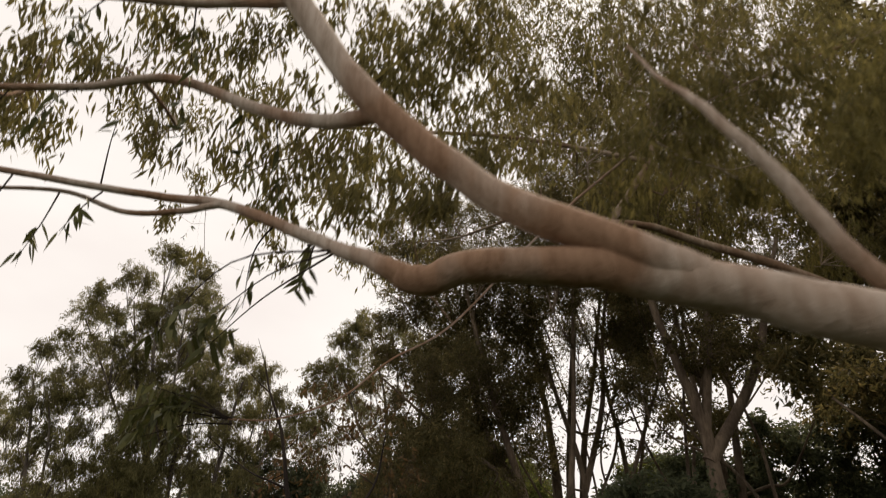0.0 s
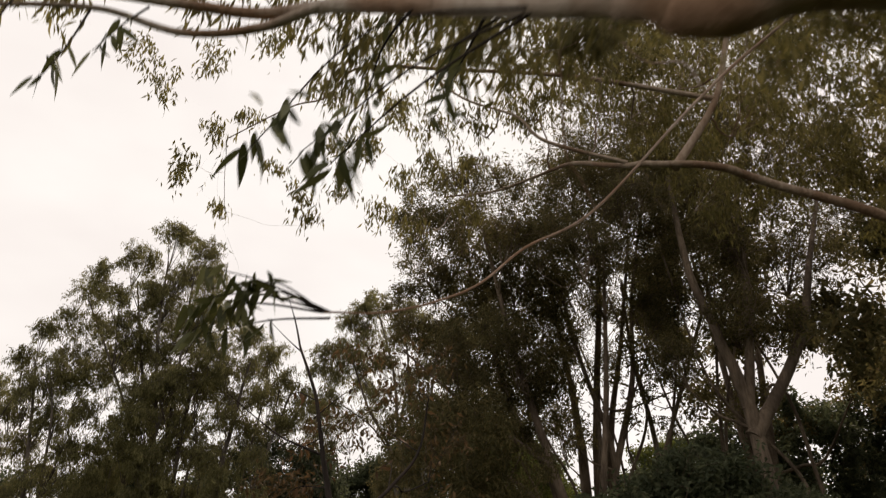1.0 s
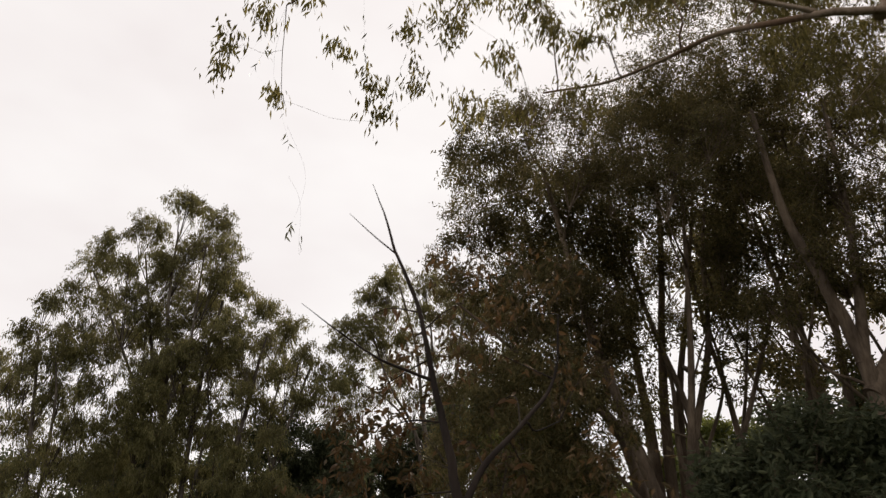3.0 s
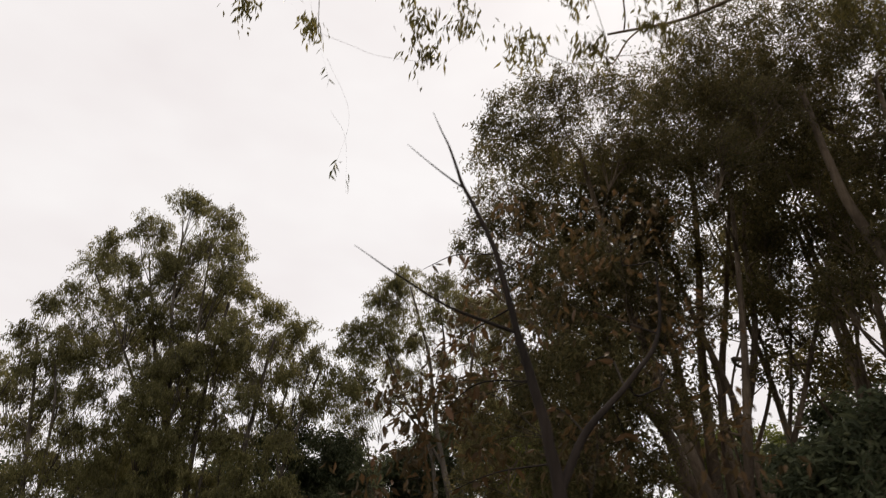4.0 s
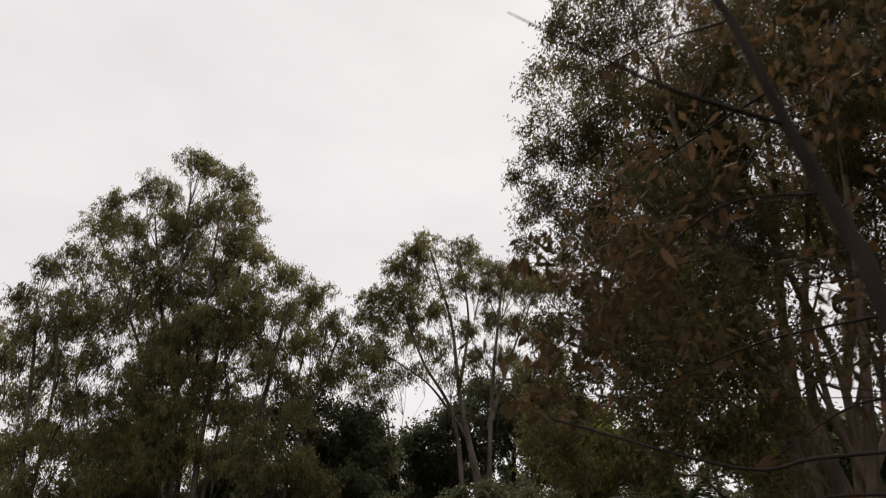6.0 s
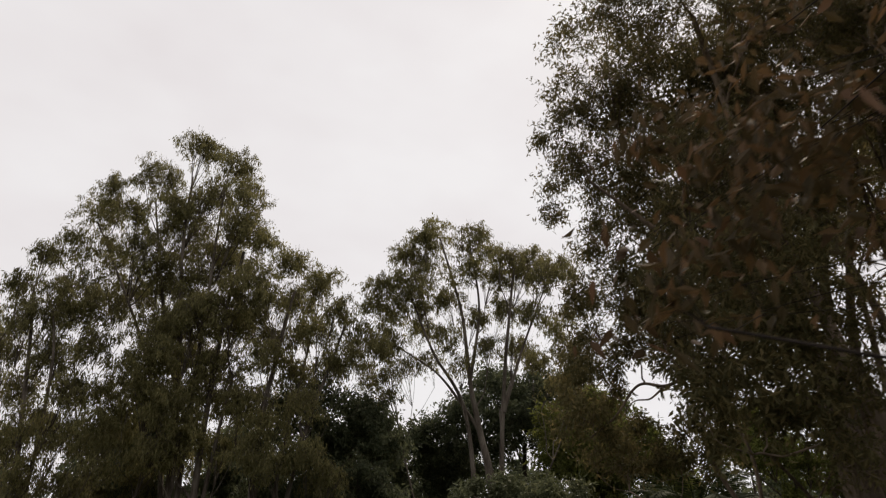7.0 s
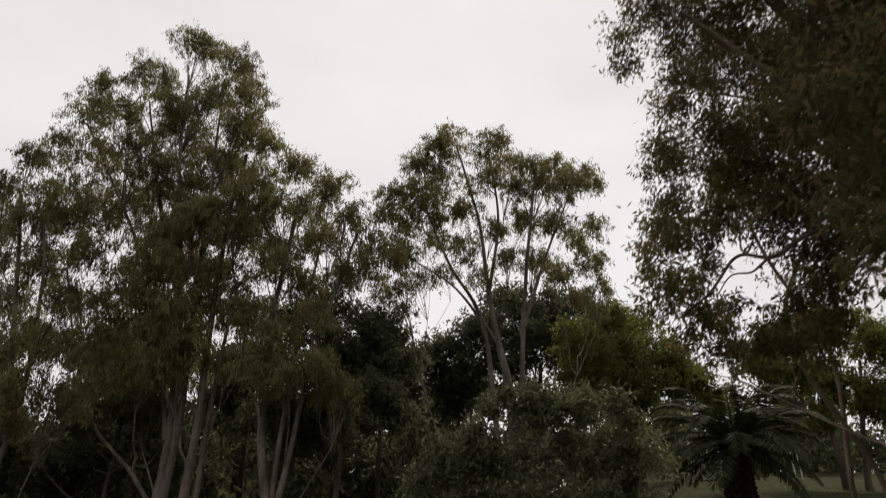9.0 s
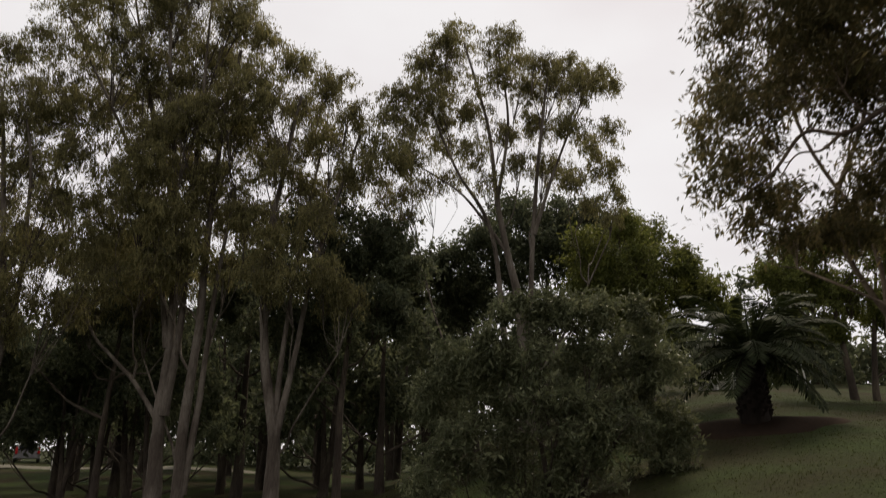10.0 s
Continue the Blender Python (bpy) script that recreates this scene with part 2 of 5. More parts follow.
def fan(crown, twigs, rng, hub, c, axis, r, thick, leaf, width, cover, tuft, droop, dense, twig, near_by, cap):
    """One lobe of a crown: boughs that fan out from its foot, twigs to a domed outside, leaves strung along the twigs."""
    if cap:
        r = 1.1 * r
    k = max(3, int(round(2.4 * (r / tuft) ** 0.8)))
    way = rng.normal(0, 1, (k, 3)) + (1.3 if cap else 0.9) * axis
    way /= np.linalg.norm(way, axis=1)[:, None]
    foot = np.repeat(hub[None], k, axis=0)
    ends = c + way * 0.62 * r
    boughs = bow(foot, (foot + ends) / 2 + axis * 0.12 * r + rng.normal(0, 0.08 * r, (k, 3)), ends, 6)
    n = 6 + int(3.8 * dense * (r / tuft) ** 2)
    pick = rng.integers(0, k, n)
    out = way[pick] + rng.normal(0, 0.8, (n, 3))
    out /= np.linalg.norm(out, axis=1)[:, None]
    dip = out @ axis
    low = -0.15 if cap else -0.45
    out -= np.where(dip < low, dip - low, 0.0)[:, None] * axis
    tips = c + out * (r * (0.35 + 0.7 * rng.uniform(0, 1, n) ** (0.4 if cap else 0.6)))[:, None] * np.array((1, 1, 0.94))
    start = along(boughs, pick, rng.uniform(0.5 if cap else 0.3, 0.98, n))
    span = np.linalg.norm(tips - start, axis=1)[:, None]
    shoots = bow(start, (start + tips) / 2 + np.array((0, 0, 0.12)) * span + rng.normal(0, 0.07, (n, 3)) * span, tips, 4 if near_by else 3)
    side = 2 if near_by else 1
    who = np.repeat(np.arange(n), side)
    s0 = along(shoots, who, rng.uniform(0.25, 0.9, n * side))
    s2 = s0 + (tips[who] - start[who]) * 0.3 + rng.normal(0, 0.45 * tuft, (n * side, 3)) - np.array((0, 0, (1.1 if cap else 0.06 * droop) * tuft))
    sprigs = np.stack((s0, s2), axis=1)
    if twigs is not None:
        w = np.minimum(thick * 0.5, 0.003 + 0.004 * span[:, 0]) * twig
        rods(twigs, boughs, np.full(k, thick * twig ** 0.5), np.full(k, thick * 0.35))
        rods(twigs, shoots, w, w * 0.4)
        rods(twigs, sprigs, w[who] * 0.45, w[who] * 0.2)
    m = int((3 + 2.0 * dense * (r / tuft) ** 2) * cover * 0.5 * math.pi * tuft * tuft / (0.31 * leaf * width))
    lone = m // 4
    at = np.concatenate((along(shoots, rng.integers(0, n, lone), rng.uniform(0.3, 1, lone)),
                         along(sprigs, rng.integers(0, n * side, m - lone), rng.uniform(0.1, 1, m - lone))))
    at = at + rng.normal(0, 0.2 * tuft, at.shape)
    leaves(crown, rng, at, leaf, width, droop)


def nearest_root(paths, hub, rise):
    """The point of a stem from which a limb would grow to this hub, and the stem's thickness there."""
    best, found = 1e9, None
    for pts, radii in paths:
        across = np.linalg.norm(pts[:, :2] - hub[:2], axis=1)
        up = hub[2] - pts[:, 2]
        cost = np.hypot(across, up) + 2.5 * np.maximum(0, rise * across - up) + 0.6 * np.maximum(0, -up)
        i = int(np.argmin(cost))
        if cost[i] < best:
            best, found = cost[i], (pts[i], radii[i], pts, i)
    return found


def tree(name, label, category, base, stems, clumps, leaf_mat, bark, leaf=0.15, width=0.035, cover=1.1, tuft=0.26,
         droop=1.2, rise=0.7, seed=1, group="", foliage="crown", limb_r=0.035, sag=0.0, wood=True, taper=0.7, dense=1.5, twig=1.0, near_by=True, up=1.0, cap=False, swell=1.0):
    """A tree: an empty at its base, a mesh for each stem, each limb, its twigs and its crown."""
    rng = np.random.default_rng(seed)
    root = tagged(new(name), label, category, group)
    root.location = base
    inv = np.array(base)
    paths, crown, twigs = [], Buf(), Buf()
    for pts, r0, r1 in stems:
        s = glide(pts, 9)
        sway = rng.normal(0, r0 * 0.09, (len(s) + 4, 3))
        s[1:-1] += ((sway[:-4] + 2 * sway[1:-3] + 3 * sway[2:-2] + 2 * sway[3:-1] + sway[4:]) / 9)[1:-1]
        b = Buf()
        tube(b, s - inv, r0, r1, 14, rng, 0.03, taper)
        part("trunk", b, bark, root, smooth=True)
        paths.append((s, r0 + (r1 - r0) * np.linspace(0, 1, len(s)) ** taper))
    grown = list(paths)
    heart = np.mean([p[0][-1] for p in paths], axis=0)
    for x, y, z, r, *share in sorted(clumps, key=lambda q: q[2]):
        c, r, much = np.array((x, y, z), dtype=float), r * swell, cover * (share[0] if share else 1.0)
        axis = np.array((0, 0, up)) + 0.45 * (c - heart) * np.array((1, 1, 0.2)) / (np.linalg.norm(c - heart) + 0.5)
        axis /= np.linalg.norm(axis)
        hub = c - (1.75 if cap else 0.62) * r * axis + rng.normal(0, 0.1 * r, 3)
        start, thick, along, i = nearest_root(grown, hub, rise)
        span = float(np.linalg.norm(hub - start))
        r0 = thick * 0.6
        if span > 0.15:
            mid = start + (hub - start) * 0.5 + rng.normal(0, 0.06 * span, 3) + np.array((0, 0, -0.07 * span + sag * span))
            r0 = min(thick * 0.75, limb_r * (0.6 + 0.25 * span) + 0.012 * r)
            path = glide((start, start + (mid - start) * 0.5 + rng.normal(0, 0.03 * span, 3), mid, hub), 4)
            b = Buf()
            tube(b, path - inv, r0, max(min(0.01, 0.8 * r0), r0 * 0.42), 6, rng, 0.05)
            part("limb", b, bark, root, smooth=True)
            grown.append((path[3:], np.linspace(r0, r0 * 0.42, len(path))[3:]))
        fan(crown, twigs if wood else None, rng, hub - inv, c - inv, axis, r, min(r0 * 0.5, (0.014 + 0.016 * r) if cap else (0.01 + 0.012 * r)), leaf, width, much, tuft, droop, dense, twig, near_by, cap)
    if twigs.n:
        tagged(part("twig", twigs, bark, root), kind="stuff")
    if crown.n:
        tagged(part(foliage, crown, leaf_mat, root), kind="stuff")
    return root


# ---- ground: flat lawn that rises to a bank ----
def smooth(a, b, x):
    t = np.clip((np.asarray(x, dtype=float) - a) / (b - a), 0, 1)
    return t * t * (3 - 2 * t)


def height(x, y):
    x, y = np.asarray(x, dtype=float), np.asarray(y, dtype=float)
    bank = smooth(-9, 7, x) * 0.135 * np.clip(y - 8, 0, 42)
    roll = 0.06 * np.sin(x * 0.55 + 1.0) * np.cos(y * 0.43) + 0.03 * np.sin(x * 1.7 + y * 1.3)
    start = 0.3 * (1 - smooth(-2, 12, y))
    shelf = 0.72 * smooth(40, 60, y) * (1 - smooth(-20, -7, x))
    return shelf + bank + roll * (1 - smooth(100, 400, np.hypot(x, y))) + start - 0.05


def ground_material():
    m, n, l, b, out = material("lawn_and_litter")
    big, fine = noise_node(n, l, 0.35, 5.0), noise_node(n, l, 14.0, 6.0)
    r1 = ramp(n, [(0.33, (0.03, 0.022, 0.011)), (0.46, (0.025, 0.027, 0.009)), (0.64, (0.026, 0.04, 0.009))])
    r2 = ramp(n, [(0.3, (0.5, 0.5, 0.46)), (0.7, (1.25, 1.25, 1.15))])
    l.new(big.outputs[0], r1.inputs[0])
    l.new(fine.outputs[0], r2.inputs[0])
    l.new(blend(n, l, "MULTIPLY", 1.0, r1.outputs[0], r2.outputs[0]), b.inputs["Base Color"])
    b.inputs["Roughness"].default_value, b.inputs["Specular IOR Level"].default_value = 0.95, 0.08
    bump = n.new("ShaderNodeBump")
    bump.inputs["Strength"].default_value, bump.inputs["Distance"].default_value = 0.8, 0.06
    l.new(fine.outputs[0], bump.inputs["Height"])
    l.new(bump.outputs[0], b.inputs["Normal"])
    return m


def sheet(xs, ys, lift=0.0):
    gx, gy = np.meshgrid(xs, ys)
    v = np.stack((gx, gy, height(gx, gy) + lift), axis=-1).reshape(-1, 3)
    i = np.arange(len(xs) * len(ys)).reshape(len(ys), len(xs))
    f = np.stack((i[:-1, :-1], i[:-1, 1:], i[1:, 1:], i[1:, :-1]), axis=-1).reshape(-1, 4)
    b = Buf()
    b.add(v, f)
    return b


far_steps = np.array([60, 80, 110, 160, 240, 400, 800, 2000.0])
grid_x = np.concatenate((-far_steps[::-1], np.arange(-50, 50.1, 0.8), far_steps))
grid_y = np.concatenate((-far_steps[::-1], np.arange(-50, 50.1, 0.8), far_steps))
ground = part("ground", sheet(grid_x, grid_y), ground_material(), None, smooth=True)
tagged(ground, "mown lawn with leaf litter, rising to a bank", "ground", kind="structure")


def h(x, y):
    return float(height(x, y))


# ---- the tall gums across the lawn ----
def thin(share, lobes):
    """Lobes of a crown with that share of the leaves."""
    return [(*q, share) for q in lobes]


GUMS = "tall gums across the lawn"
tree("gum_tree", "tall multi-stemmed pale-barked gum with a tufted olive crown", "tree", (-11.8, 29.5, h(-11.8, 29.5)), [
    ([(-11.8, 29.5, -0.1), (-11.8, 29.5, 1.5), (-11.85, 29.5, 2.9), (-11.85, 29.6, 5.0), (-12.2, 29.6, 9.0), (-12.9, 29.6, 13.5), (-13.1, 29.6, 17.0)], 0.29, 0.04),
    ([(-11.85, 29.5, 2.4), (-12.67, 29.5, 3.5), (-13.4, 29.5, 4.2), (-14.1, 29.5, 5.0), (-15.0, 29.4, 7.2), (-15.6, 29.2, 9.5)], 0.085, 0.025),
    ([(-11.88, 29.55, 4.4), (-12.5, 29.7, 7.0), (-13.6, 29.8, 10.0), (-15.2, 29.9, 13.0), (-16.5, 30.0, 15.2)], 0.11, 0.03),
    ([(-11.75, 29.5, 2.6), (-11.5, 29.3, 5.0), (-11.6, 29.4, 9.0), (-11.7, 29.5, 13.0), (-11.8, 29.6, 16.4)], 0.16, 0.03),
    ([(-12.1, 29.6, 8.5), (-13.4, 29.9, 12.0), (-14.6, 30.2, 16.3)], 0.14, 0.03),
], [(-13.2, 30.1, 18.5, 1.00), (-11.5, 29.5, 17.4, 0.90), (-10.4, 28.8, 15.7, 0.80), (-14.9, 30.5, 17.6, 1.00), (-13.4, 28.7, 15.2, 0.90), (-15.9, 29.6, 16.6, 0.64), (-16.6, 30.1, 15.7, 1.04),
    (-14.6, 28.5, 14.7, 0.78), (-12.5, 30.4, 16.3, 1.26), (-10.8, 29.2, 14.4, 1.17), (-9.8, 29.1, 13.7, 0.71), (-13.3, 30.4, 14.8, 1.23), (-13.9, 28.6, 13.2, 1.05), (-15.9, 30.0, 13.8, 1.00),
    (-17.0, 29.8, 14.3, 0.63)] + thin(1.1, [(-12.0, 30.4, 13.7, 1.37), (-13.1, 29.7, 12.4, 1.26), (-10.0, 28.7, 11.9, 1.10), (-15.1, 30.9, 12.6, 1.21), (-11.4, 28.6, 10.7, 1.17), (-13.2, 29.8, 10.6, 1.12), (-10.6, 30.3, 10.9, 1.12),
    (-12.9, 28.3, 8.7, 0.99), (-12.5, 30.7, 10.0, 1.12), (-10.8, 29.2, 9.1, 1.00), (-12.1, 28.5, 6.4, 0.85), (-11.2, 28.5, 6.7, 0.85), (-11.7, 28.4, 7.6, 0.9)]),
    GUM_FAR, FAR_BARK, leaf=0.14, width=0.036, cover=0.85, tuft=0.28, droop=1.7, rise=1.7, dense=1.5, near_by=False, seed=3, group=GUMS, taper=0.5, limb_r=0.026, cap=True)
tree("gum_tree", "slender leaning gum with twin pale grey stems", "tree", (-11.0, 29.2, h(-11, 29.2)), [
    ([(-11.0, 29.2, -0.1), (-11.05, 29.2, 2.0), (-10.95, 29.2, 5.0), (-10.95, 29.2, 7.5), (-10.9, 29.2, 11.0), (-10.6, 29.3, 13.6)], 0.22, 0.05),
    ([(-10.95, 29.25, 0.6), (-10.75, 29.3, 3.0), (-10.6, 29.2, 6.0), (-10.3, 29.2, 9.0)], 0.14, 0.04),
], [(-12.1, 29.2, 10.6, 1.06), (-10.8, 28.8, 11.2, 0.97), (-12.6, 28.4, 9.3, 0.92)] + thin(1.0, [(-13.9, 29.8, 7.6, 0.86), (-12.2, 29.2, 8.0, 0.84), (-9.7, 28.6, 7.8, 0.85), (-10.8, 30.1, 8.1, 0.88), (-12.8, 28.5, 8.1, 0.82), (-11.6, 29.3, 8.4, 0.85)]) + thin(0.8, [(-15.4, 30.6, 7.0, 0.82), (-14.5, 31.1, 7.5, 0.90), (-12.8, 29.9, 6.3, 0.82), (-12.1, 31.2, 6.7, 0.66), (-14.7, 30.2, 5.7, 0.82), (-13.4, 31.3, 5.6, 0.74), (-10.6, 30.0, 6.9, 0.74)]),
    GUM_FAR, FAR_BARK, leaf=0.14, width=0.036, cover=0.85, tuft=0.28, droop=1.7, rise=1.7, dense=1.5, near_by=False, seed=5, group=GUMS, taper=0.5, limb_r=0.026, cap=True)
tree("gum_tree", "broad gum with a peeling reddish trunk, forked low", "tree", (-8.6, 29.0, h(-8.6, 29)), [
    ([(-8.58, 29.0, -0.1), (-8.58, 29.0, 1.2), (-8.65, 29.0, 2.2), (-9.05, 29.0, 4.3), (-9.2, 29.1, 7.0), (-8.9, 29.2, 10.0), (-8.6, 29.2, 12.0)], 0.28, 0.045),
    ([(-8.6, 29.0, 1.9), (-8.25, 29.0, 4.0), (-7.9, 29.1, 6.5), (-7.3, 29.3, 9.0), (-6.8, 29.6, 11.0)], 0.12, 0.035),
    ([(-8.62, 29.05, 2.0), (-8.6, 29.1, 4.0), (-8.4, 29.4, 7.0), (-7.9, 29.9, 11.5)], 0.13, 0.03),
], [(-8.8, 29.8, 13.2, 0.83), (-7.7, 29.2, 12.3, 0.77), (-7.0, 28.6, 11.1, 0.59), (-8.6, 30.1, 12.1, 0.90), (-9.2, 28.5, 11.2, 0.78), (-7.7, 29.3, 10.7, 0.82), (-6.5, 29.7, 10.9, 0.62)] + thin(0.9, [(-9.0, 30.4, 10.7, 0.89), (-5.8, 29.6, 10.1, 0.68), (-6.7, 28.8, 9.6, 0.72), (-7.5, 30.8, 9.7, 0.78), (-9.2, 28.7, 9.4, 0.85), (-8.4, 29.8, 9.1, 0.85), (-9.5, 30.3, 8.3, 0.89),
    (-7.7, 28.4, 7.8, 0.73), (-9.3, 28.4, 6.3, 0.8), (-8.4, 28.3, 6.0, 0.75), (-7.6, 28.4, 6.2, 0.8), (-6.9, 28.6, 5.5, 0.7), (-8.8, 28.3, 7.0, 0.8)]),
    GUM_FAR, FAR_BARK, leaf=0.14, width=0.036, cover=0.9, tuft=0.28, droop=1.7, rise=1.7, dense=1.5, near_by=False, seed=7, group=GUMS, taper=0.5, limb_r=0.026, cap=True)
tree("gum_tree", "spreading olive gum with thin grey stems", "tree", (-16.3, 28.8, h(-16.3, 28.8)), [
    ([(-16.3, 28.8, -0.1), (-16.2, 28.8, 3.0), (-16.3, 28.8, 6.0), (-16.8, 28.8, 9.0), (-17.4, 28.8, 12.0)], 0.2, 0.04),
    ([(-16.2, 28.8, 2.6), (-15.7, 28.6, 5.5), (-15.8, 28.4, 9.0), (-16.2, 28.2, 11.0)], 0.12, 0.03),
    ([(-16.3, 28.8, 3.2), (-17.4, 28.9, 6.0), (-18.4, 29.0, 9.0), (-19.6, 30.0, 12.0)], 0.12, 0.03),
], [(-17.8, 29.6, 13.5, 0.72), (-17.9, 29.0, 12.0, 0.76), (-16.4, 28.4, 11.6, 0.76), (-16.5, 29.9, 12.5, 0.83), (-16.7, 28.3, 10.5, 0.92), (-16.0, 29.1, 10.9, 0.92), (-15.2, 29.5, 11.5, 0.87)] + thin(1.0, [(-18.1, 29.8, 10.2, 0.90), (-16.4, 29.0, 9.5, 0.93), (-14.5, 28.2, 9.4, 0.89), (-17.7, 30.2, 8.8, 0.89), (-14.9, 28.1, 7.9, 0.93), (-14.3, 29.2, 8.3, 0.91), (-16.4, 29.7, 7.4, 0.72),
    (-13.7, 27.8, 6.9, 0.78), (-19.6, 30.0, 10.9, 1.10), (-18.2, 28.6, 8.4, 0.99)]) + thin(0.8, [(-16.1, 28.5, 7.2, 0.9), (-15.1, 28.6, 6.8, 0.9), (-15.5, 28.3, 5.6, 0.9), (-14.6, 28.7, 5.1, 0.9), (-16.1, 28.2, 5.0, 0.9), (-17.0, 28.9, 6.5, 0.9), (-13.4, 28.0, 5.9, 0.7)]),
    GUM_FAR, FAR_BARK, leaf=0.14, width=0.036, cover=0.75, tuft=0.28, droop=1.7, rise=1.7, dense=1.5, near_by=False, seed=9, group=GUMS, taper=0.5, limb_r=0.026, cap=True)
tree("gum_tree", "airy vase-shaped gum, stems bare and pale below", "tree", (-1.9, 32.0, h(-1.9, 32)), [
    ([(-1.7, 32.0, 1.2), (-1.75, 32.0, 5.5), (-2.1, 32.0, 7.6), (-2.45, 32.0, 9.4), (-2.75, 32.0, 12.3), (-3.6, 31.7, 15.5)], 0.26, 0.035),
    ([(-1.95, 31.9, 1.2), (-2.3, 31.9, 5.0), (-2.7, 32.0, 8.7), (-3.9, 32.0, 11.0), (-5.0, 32.3, 14.0)], 0.17, 0.03),
    ([(-1.5, 32.1, 1.2), (-1.5, 32.1, 5.0), (-1.25, 32.0, 9.4), (-0.8, 32.0, 13.4), (-0.6, 32.0, 14.6)], 0.17, 0.03),
    ([(-1.3, 32.0, 8.6), (-0.5, 31.9, 11.0), (0.5, 31.7, 13.5)], 0.09, 0.025),
    ([(-2.5, 32.0, 9.6), (-2.1, 31.8, 12.5), (-2.4, 31.5, 15.0)], 0.09, 0.025),
    ([(-2.2, 32.0, 8.0), (-3.6, 32.2, 10.0), (-5.2, 32.4, 11.2)], 0.08, 0.02),
], [(-3.7, 32.6, 16.2, 0.92), (-4.4, 32.0, 15.6, 0.64), (-2.3, 31.4, 15.3, 0.79), (-1.6, 32.9, 15.6, 0.62), (-1.0, 31.3, 14.4, 0.65), (0.1, 32.1, 14.9, 0.64), (1.1, 32.5, 14.7, 0.73),
    (1.3, 31.1, 13.6, 0.40), (-5.0, 32.8, 15.3, 0.79), (-5.8, 31.7, 13.4, 0.72), (-5.1, 31.6, 13.3, 0.90), (-4.0, 32.8, 14.7, 0.91), (-6.2, 31.2, 12.4, 0.47), (-4.4, 32.4, 13.3, 0.88),
    (-3.2, 32.2, 13.0, 0.75), (-2.6, 31.2, 13.7, 0.81), (-0.3, 32.9, 14.5, 0.91), (0.3, 31.4, 13.7, 0.77)] + thin(0.9, [(-1.4, 32.8, 14.2, 0.73), (-5.4, 32.0, 12.3, 0.89), (-5.7, 31.2, 10.8, 0.85), (-4.4, 33.2, 12.2, 0.80), (-3.3, 31.1, 11.1, 0.69), (-2.4, 32.2, 12.3, 0.65), (-1.0, 32.7, 12.7, 0.80),
    (-0.1, 30.8, 11.8, 0.73), (0.7, 33.0, 12.1, 0.71), (1.2, 31.6, 12.2, 0.56), (-1.8, 31.5, 10.8, 0.58), (-0.6, 33.1, 11.3, 0.75), (0.0, 30.9, 10.2, 0.68), (1.3, 32.6, 11.1, 0.67),
    (1.5, 32.3, 10.1, 0.52), (1.1, 31.0, 8.9, 0.37)])
    + thin(0.5, [(-4.9, 32.5, 10.3, 0.80), (-5.9, 32.0, 9.7, 0.86), (-6.6, 31.4, 10.3, 0.73), (-4.0, 32.8, 10.7, 0.65), (-2.8, 31.4, 10.2, 0.58), (0.4, 32.1, 9.6, 0.55), (-5.3, 32.5, 9.3, 0.59)]),
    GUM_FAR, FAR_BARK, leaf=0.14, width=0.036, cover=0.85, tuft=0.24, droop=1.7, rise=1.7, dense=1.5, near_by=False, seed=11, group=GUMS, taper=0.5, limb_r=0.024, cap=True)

# ---- rounder trees behind and beside them ----
tree("broadleaf_tree", "dense dark green understorey tree behind the gums", "tree", (-7.3, 31.7, h(-7.3, 31.7)), [
    ([(-7.3, 31.7, 0), (-7.3, 31.7, 3.0), (-7.0, 31.6, 6.5)], 0.16, 0.05)],
    [(-8.1, 30.6, 8.1, 1.3), (-6.7, 31.6, 8.0, 1.5), (-7.5, 32.2, 6.8, 1.5), (-5.6, 32.0, 7.2, 1.3), (-8.8, 31.3, 6.1, 1.4), (-6.2, 31.3, 5.6, 1.4),
     (-10.4, 32.2, 5.9, 1.5), (-8.1, 32.5, 4.8, 1.5)], DARK, SHADED_WOOD_BARK, leaf=0.18, width=0.07, cover=1.3, droop=0.5, tuft=0.5, dense=2.0, seed=13)
tree("broadleaf_tree", "low dark green understorey tree among the gum stems", "tree", (-14.6, 32.3, h(-14.6, 32.3)), [
    ([(-14.6, 32.3, 0), (-14.6, 32.3, 2.6), (-14.4, 32.3, 6.2)], 0.14, 0.05)],
    [(-14.5, 32.2, 6.2, 1.3), (-13.1, 32.3, 6.9, 1.3), (-15.1, 32.4, 7.5, 1.1), (-13.9, 32.4, 8.3, 1.1), (-17.2, 32.2, 4.6, 1.0), (-15.6, 32.1, 4.9, 1.3), (-13.3, 32.1, 5.3, 1.2)],
    DARK, SHADED_WOOD_BARK, leaf=0.18, width=0.07, cover=1.0, droop=0.5, tuft=0.5, dense=2.0, seed=14)
